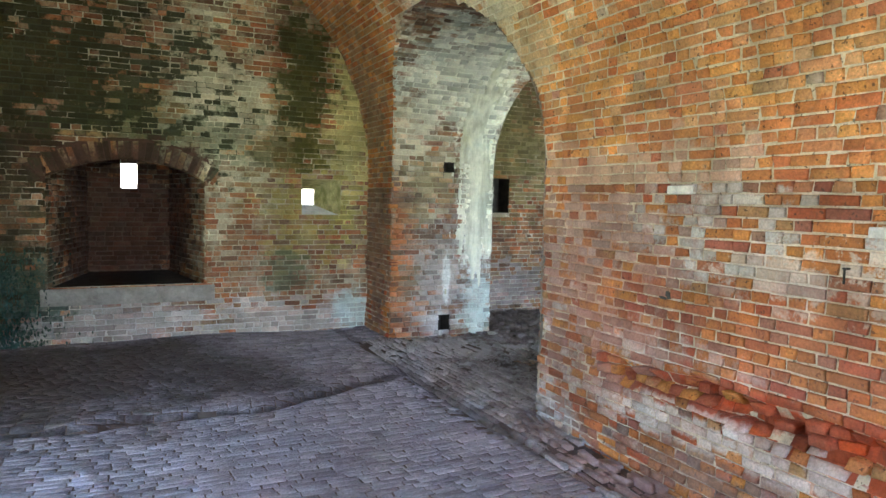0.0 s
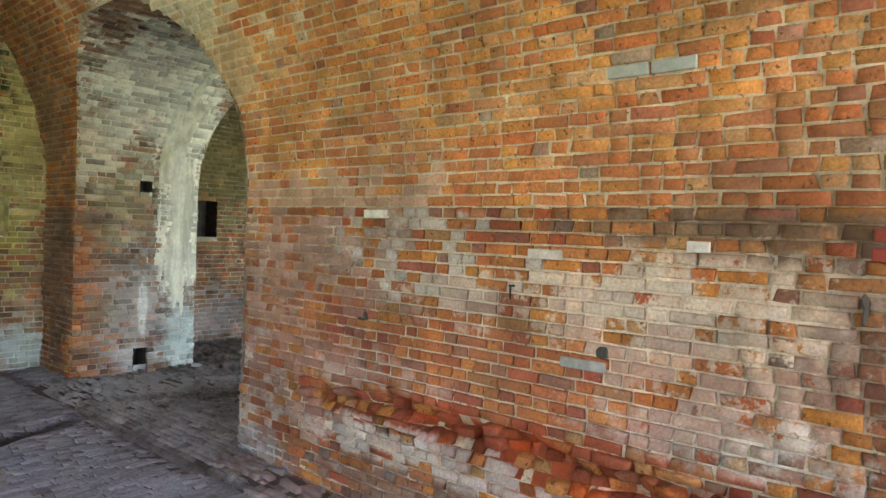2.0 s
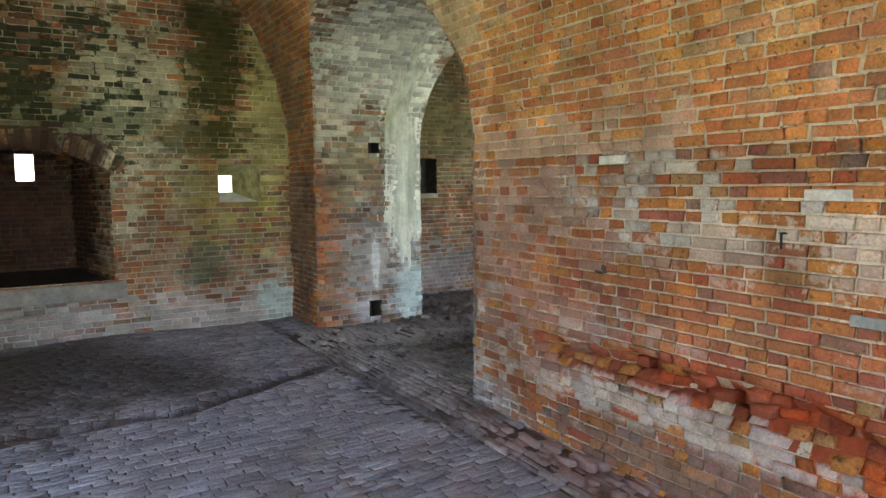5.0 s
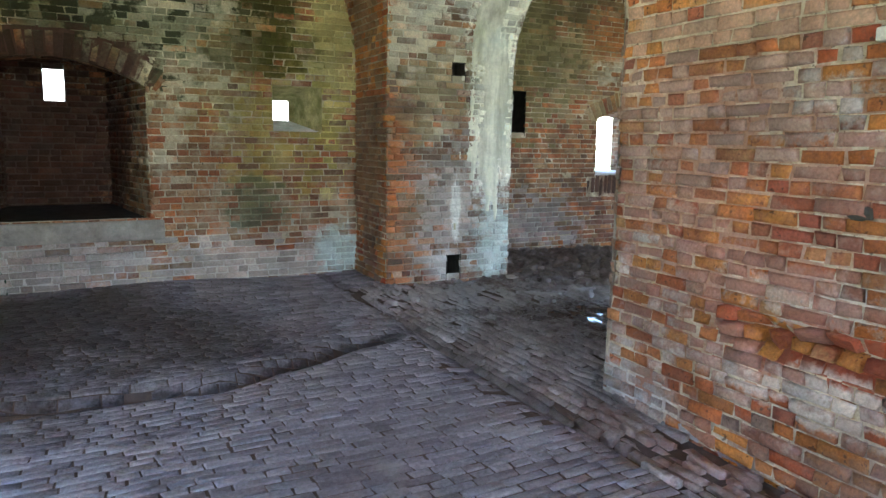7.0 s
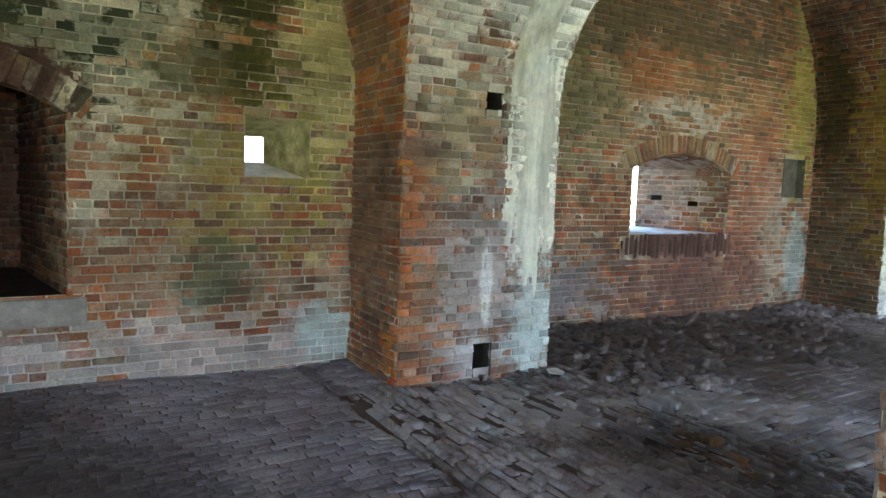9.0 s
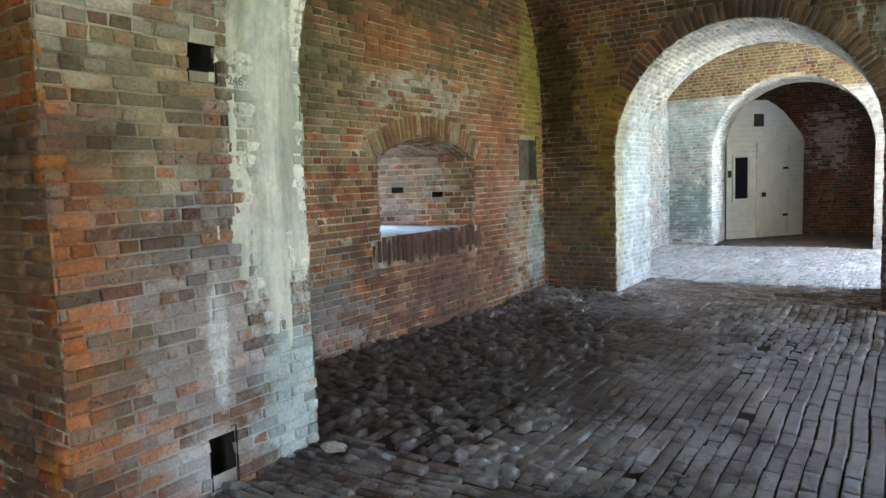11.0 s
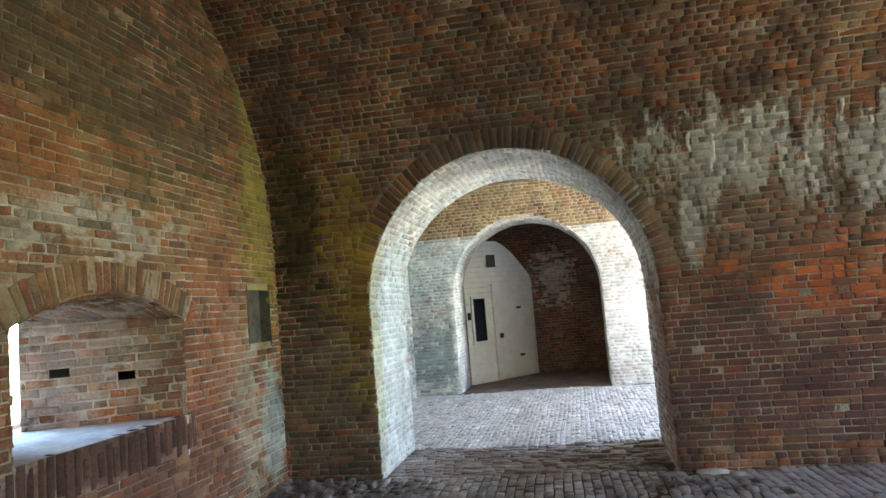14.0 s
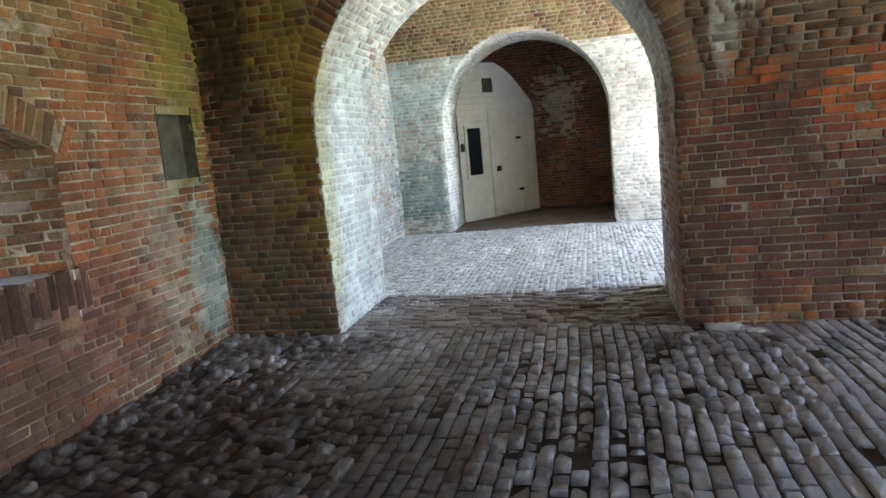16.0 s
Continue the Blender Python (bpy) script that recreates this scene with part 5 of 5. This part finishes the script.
def partition():
    """A white boarded partition with a plank door, a small dark window and a vent."""
    root = tagged(new("partition"), "white painted board partition with door and window", "partition")
    p, q = Vector((17.42, 8.12, 0)), Vector((19.12, 6.82, 0))
    ax = (q - p).normalized()
    m = Matrix.Translation(p) @ Matrix((ax, Vector((-ax.y, ax.x, 0)), Vector((0, 0, 1)))).transposed().to_4x4()
    root.matrix_world = m
    width = (q - p).length
    top = lambda s: 2.2 + 0.85 * math.sin(math.pi * min(1.0, max(0.0, (width - s) / 2.5)))
    def end_at(z):
        end = width
        while end > 0.2 and top(end) < z:
            end -= 0.01
        return end

    z = 0.0
    while z < 3.0:
        e0, e1 = end_at(z), end_at(z + 0.108)
        bm = bmesh.new()
        lower = [bm.verts.new(v) for v in ((0, -0.006, z), (e0, -0.006, z), (e0, 0.025, z), (0, 0.025, z))]
        upper = [bm.verts.new(v) for v in ((0, 0.003, z + 0.109), (e1, 0.003, z + 0.109), (e1, 0.025, z + 0.109), (0, 0.025, z + 0.109))]
        bm.faces.new(lower[::-1])
        bm.faces.new(upper)
        for i in range(4):
            bm.faces.new((lower[i], lower[(i + 1) % 4], upper[(i + 1) % 4], upper[i]))
        part("board", bm, paint, root)
        z += 0.112
    d0 = 0.86
    bm = bmesh.new()
    box(bm, (d0, -0.035, 0.02), (d0 + 0.8, -0.005, 1.99), 0.004)
    door = part("door", bm, paint, root)
    for s in (d0 - 0.07, d0 + 0.8):
        bm = bmesh.new()
        box(bm, (s, -0.045, 0.0), (s + 0.07, 0.0, 2.06), 0.004)
        part("door_frame", bm, paint, root)
    bm = bmesh.new()
    box(bm, (d0 - 0.07, -0.05, 2.0), (d0 + 0.87, 0.0, 2.08), 0.004)
    part("lintel", bm, paint, root)
    bm = bmesh.new()
    box(bm, (d0 + 0.06, -0.075, 0.9), (d0 + 0.16, -0.035, 1.0), 0.01)
    part("lock", bm, iron, door, "black iron lock")
    for zz in (0.45, 1.5):
        bm = bmesh.new()
        box(bm, (d0 + 0.66, -0.05, zz), (d0 + 0.8, -0.034, zz + 0.05), 0.004)
        part("hinge", bm, iron, door, "black strap hinge")
    win = tagged(new("window"), "small dark window in white frame")
    win.parent = root
    bm = bmesh.new()
    box(bm, (0.2, -0.022, 0.88), (0.55, -0.008, 1.78))
    part("pane", bm, glass_dark, win, "dark glass")
    for lo, hi in (((0.14, -0.04, 0.82), (0.2, 0, 1.84)), ((0.55, -0.04, 0.82), (0.61, 0, 1.84)), ((0.14, -0.04, 1.78), (0.61, 0, 1.84)), ((0.12, -0.05, 0.82), (0.63, 0, 0.88))):
        bm = bmesh.new()
        box(bm, lo, hi, 0.004)
        part("window_frame", bm, paint, win)
    # A dark block takes the place of the vent's shaded depth.
    bm = bmesh.new()
    box(bm, (0.72, -0.03, 2.45), (0.98, -0.01, 2.72), 0.004)
    part("vent", bm, hollow_shade, root, "dark open vent")
    bm = bmesh.new()
    box(bm, (0.02, -0.06, 1.35), (0.09, -0.02, 1.5), 0.006)
    part("switch_box", bm, iron, root, "small black box")
    return root


partition()


# ---- small things on and in the walls ----
def face_brick(host, x, y, z, length, material, name="brick", proud=0.006, label="", height=0.056):
    """A single brick that stands out from its neighbours in a wall that faces -x."""
    bm = bmesh.new()
    box(bm, (x - proud, y - length / 2, z - height / 2), (x + 0.05, y + length / 2, z + height / 2), 0.006)
    return part(name, bm, material, host, label)


east = bpy.data.objects["wall_1_east"]
for y, z, length, m in ((1.78, 1.588, 0.2, chalk_white), (1.03, 1.652, 0.1, chalk_white), (3.0, 1.778, 0.2, chalk_white), (0.31, 1.649, 0.2, red_paint), (0.3, 1.718, 0.21, red_paint), (1.55, 1.08, 0.24, cement)):
    face_brick(east, XR, y, z, length, m, proud=0.012, height=0.049)


grey_brick = plain("grey_patched_brick", (0.42, 0.43, 0.41), 0.9, 14.0, 0.2, 0.4)
for y, length in ((1.37, 0.2), (1.16, 0.2)):
    bm = bmesh.new()
    box(bm, (XR - 0.035, y - length / 2, 2.4), (XR + 0.03, y + length / 2, 2.455), 0.006, Matrix.Rotation(-0.12, 4, "Y"))
    part("brick", bm, grey_brick, bpy.data.objects["ceiling_1_east"])


def socket(host, x, y, z, w, h):
    """A hole in a wall that faces -x, drawn as a shallow lens in the colour of shade."""
    bm = bmesh.new()
    bmesh.ops.create_icosphere(bm, subdivisions=2, radius=1.0, matrix=Matrix.Translation((x, y, z)) @ Matrix.Diagonal((0.016, w, h, 1)))
    for v in bm.verts:
        v.co.y += 0.022 * noise.noise(v.co * 28)
        v.co.z += 0.016 * noise.noise(v.co * 33 + Vector((5, 1, 2)))
    return part("hole", bm, hollow_shade, host, "dark hole in the brick")


socket(east, XR, 1.45, 1.15, 0.038, 0.03)
socket(east, XR, 3.09, 1.15, 0.05, 0.03)
socket(east, XR, 0.42, 1.45, 0.02, 0.06)


def iron_hook(m):
    """A bent iron hook in a joint."""
    bm = bmesh.new()
    box(bm, (-0.004, -0.004, -0.07), (0.004, 0.004, 0.0), 0.001)
    box(bm, (-0.012, -0.02, -0.004), (0.012, 0.004, 0.004), 0.001)
    ob = tagged(part("iron_hook", bm, iron), "rusty black iron hook in a brick joint", "hook")
    ob.matrix_world = m
    return ob


iron_hook(pose(XR - 0.018, 1.97, 1.42))

# stencilled number beside the socket
num = bpy.data.curves.new("stencil_number", "FONT")
num.body, num.size, num.extrude = "246", 0.062, 0.001
numo = new("stencil_number_source", num)
dg = bpy.context.evaluated_depsgraph_get()
nm = bpy.data.meshes.new_from_object(numo.evaluated_get(dg))
bpy.data.objects.remove(numo)
nm.materials.clear()
nm.materials.append(ink)
stencil = new("stencil_number", nm)
stencil.matrix_world = pose(3.83, 7.608, 1.98, 90, 0, 0)
stencil.parent = pier
stencil["label"] = "faded grey stencilled number"

# puddle under the arch
bm = bmesh.new()
ring_v = []
for k in range(40):
    a = 2 * math.pi * k / 40
    r = 0.3 + 0.1 * math.sin(3 * a) + 0.06 * math.sin(7 * a + 1)
    ring_v.append(bm.verts.new((3.95 + r * math.cos(a) * 0.8, 5.85 + r * math.sin(a), 0.0)))
bm.faces.new(ring_v)
puddle = tagged(part("puddle", bm, water), "still dark rainwater puddle on the brick floor", "puddle")
puddle.location.z = 0.01


def lime_straw(x, y, z, length):
    """A thin lime drip hanging from an arch."""
    bm = bmesh.new()
    bmesh.ops.create_cone(bm, cap_ends=True, segments=6, radius1=0.0015, radius2=0.006, depth=length, matrix=Matrix.Translation((0, 0, -length / 2)))
    for v in bm.verts:
        v.co.x += 0.1 * v.co.z * v.co.z
    ob = tagged(part("lime_drip", bm, drip), "thin white lime drip hanging from the arch", "stalactite", group="lime drips under the arches")
    ob.location = (x, y, z)
    return ob


rngd = random.Random(5)
for arch, xx, n in ((ARCH3, XC1, 16), (ARCH2, XB1, 10)):
    c, r = (arch[0] + arch[1]) / 2, (arch[1] - arch[0]) / 2
    for k in range(n):
        a = math.pi / 2 + rngd.uniform(-0.7, 0.7)
        lime_straw(xx + rngd.uniform(-0.12, 0.3), c + r * math.cos(a), arch[2] + r * math.sin(a) + 0.004, rngd.uniform(0.05, 0.16))


# ---- lime crusts that have run down over the bricks ----
def crust(name, surf, u0, u1, v0, v1, cover, material, parent, label, step=0.014, thick=0.014, seed=0.0, drip_rate=7.0):
    """A thin uneven sheet of lime: it stands proud where cover(u, v, n) is high and dives behind the bricks elsewhere."""
    us, vs = np.arange(u0, u1, step), np.arange(v0, v1, step * 1.6)
    U, V = np.meshgrid(us, vs)
    f = np.empty(U.shape)
    for j in range(U.shape[0]):
        for i in range(U.shape[1]):
            a, b = U[j, i], V[j, i]
            drips = 1.3 * noise.noise((a * drip_rate + seed + 0.6 * b, b * 1.3, seed)) + 0.5 * noise.noise((a * 24, b * 2.2 + seed, 3.0)) + 0.35 * noise.noise((a * 30, b * 22, 7.0))
            f[j, i] = cover(a, b) + 0.55 * drips
    d = np.clip(-0.02 + f * 0.05, -0.03, thick + 0.004 * f)
    P = surf(U.ravel(), V.ravel(), d.ravel())
    keep = []
    w = len(us)
    for j in range(len(vs) - 1):
        for i in range(w - 1):
            if max(d[j, i], d[j, i + 1], d[j + 1, i], d[j + 1, i + 1]) > 0.0:
                keep.append((j * w + i, j * w + i + 1, j * w + w + i + 1, j * w + w + i))
    if not keep:
        return None
    ob = mesh_object(name, P, keep, material, parent, label)
    for p in ob.data.polygons:
        p.use_smooth = True
    return ob


crust("lime_crust", SURFACES["wall_7_arch"], 3.72, XB0 + 0.02, 0.35, 3.9,
      lambda a, b: 0.86 - abs(a - 4.1 + 0.03 * b) * 2.5 - max(0.0, 1.25 - b) * 0.8 - max(0.0, b - 3.1) * 0.8, lime_crust, pier, "creamy white lime crust run down the pier")
crust("lime_crust", SURFACES["wall_7_arch"], 3.6, 3.78, 0.42, 1.15,
      lambda a, b: 0.5 - abs(a - 3.69) * 6.0 - abs(b - 0.78) * 0.9, lime_crust, pier, "white lime drip below a hole", seed=4.0)
wall2_ob = bpy.data.objects["wall_4_east"]
crust("lime_streaks", SURFACES["wall_4_east"], 3.55, 5.0, 1.75, 3.5,
      lambda a, b: 0.3 - abs(a - 4.3) * 0.5 - abs(b - 2.9) * 0.6, grey_crust, wall2_ob, "pale grey lime streaks down the wall", seed=11.0, thick=0.005, drip_rate=13.0, step=0.011)
crust("lime_streaks", SURFACES["wall_4_east"], 2.0, 3.6, 2.1, 3.5,
      lambda a, b: 0.26 - abs(a - 2.8) * 0.4 - abs(b - 3.0) * 0.7, grey_crust, wall2_ob, "pale grey lime streaks down the wall", seed=23.0, thick=0.005, drip_rate=13.0)


# ---- damp growth at the foot of the outer wall ----
leaf_green = plain("damp_leaf_green", (0.03, 0.06, 0.04), 0.7, 20.0, 0.5, 0.3, washes=[((0.06, 0.13, 0.11), 0.8, 6.0, 0.5, 0.65, None)])


def growth(x0, x1, z1, n, seed):
    """Small leaves that grow out of the wall's joints, densest low down."""
    rng = np.random.default_rng(seed)
    x = rng.normal((x0 + x1) / 2, (x1 - x0) / 4, n)
    z = z1 * rng.random(n) ** 1.4
    size = rng.uniform(0.012, 0.03, n)
    turn, droop, out = rng.uniform(0, 2 * math.pi, n), rng.uniform(-0.9, 0.2, n), rng.uniform(0.004, 0.07, n)
    verts, faces = [], []
    for k in range(n):
        m = Matrix.Translation((x[k], YA - out[k], z[k])) @ Euler((droop[k] - 1.2, 0, turn[k])).to_matrix().to_4x4() @ Matrix.Scale(size[k], 4)
        i = len(verts)
        for p in ((0, -1, 0), (0.5, -0.1, 0.12), (0, 1, -0.1), (-0.5, -0.1, 0.12)):
            verts.append(m @ Vector(p))
        faces.append((i, i + 1, i + 2, i + 3))
    ob = mesh_object("leaves", verts, faces, leaf_green)
    return tagged(ob, "dark green damp growth on the foot of the brick wall", "growth", kind="stuff")


growth(-1.65, -0.72, 1.05, 2200, 61)


# ---- crumbs on the floor ----
def lime_clump(x, y, z, size, seed):
    """A low heap of fallen lime."""
    bm = bmesh.new()
    bmesh.ops.create_icosphere(bm, subdivisions=3, radius=1.0)
    for v in bm.verts:
        v.co *= 1.0 + 0.35 * noise.noise(v.co * 2.2 + Vector((seed, 0, 0)))
        v.co = Vector((v.co.x * size, v.co.y * size * 1.4, max(-0.3, v.co.z) * size * 0.35))
    ob = tagged(part("lime_clump", bm, drip), "small heap of fallen white lime on the floor", "debris", group="fallen lime by the arches")
    ob.location = (x, y, z)
    return ob


lime_clump(9.68, 4.78, 0.01, 0.09, 1.0)
lime_clump(9.6, 4.6, 0.01, 0.05, 2.0)
lime_clump(4.3, 7.48, 0.0, 0.06, 3.0)
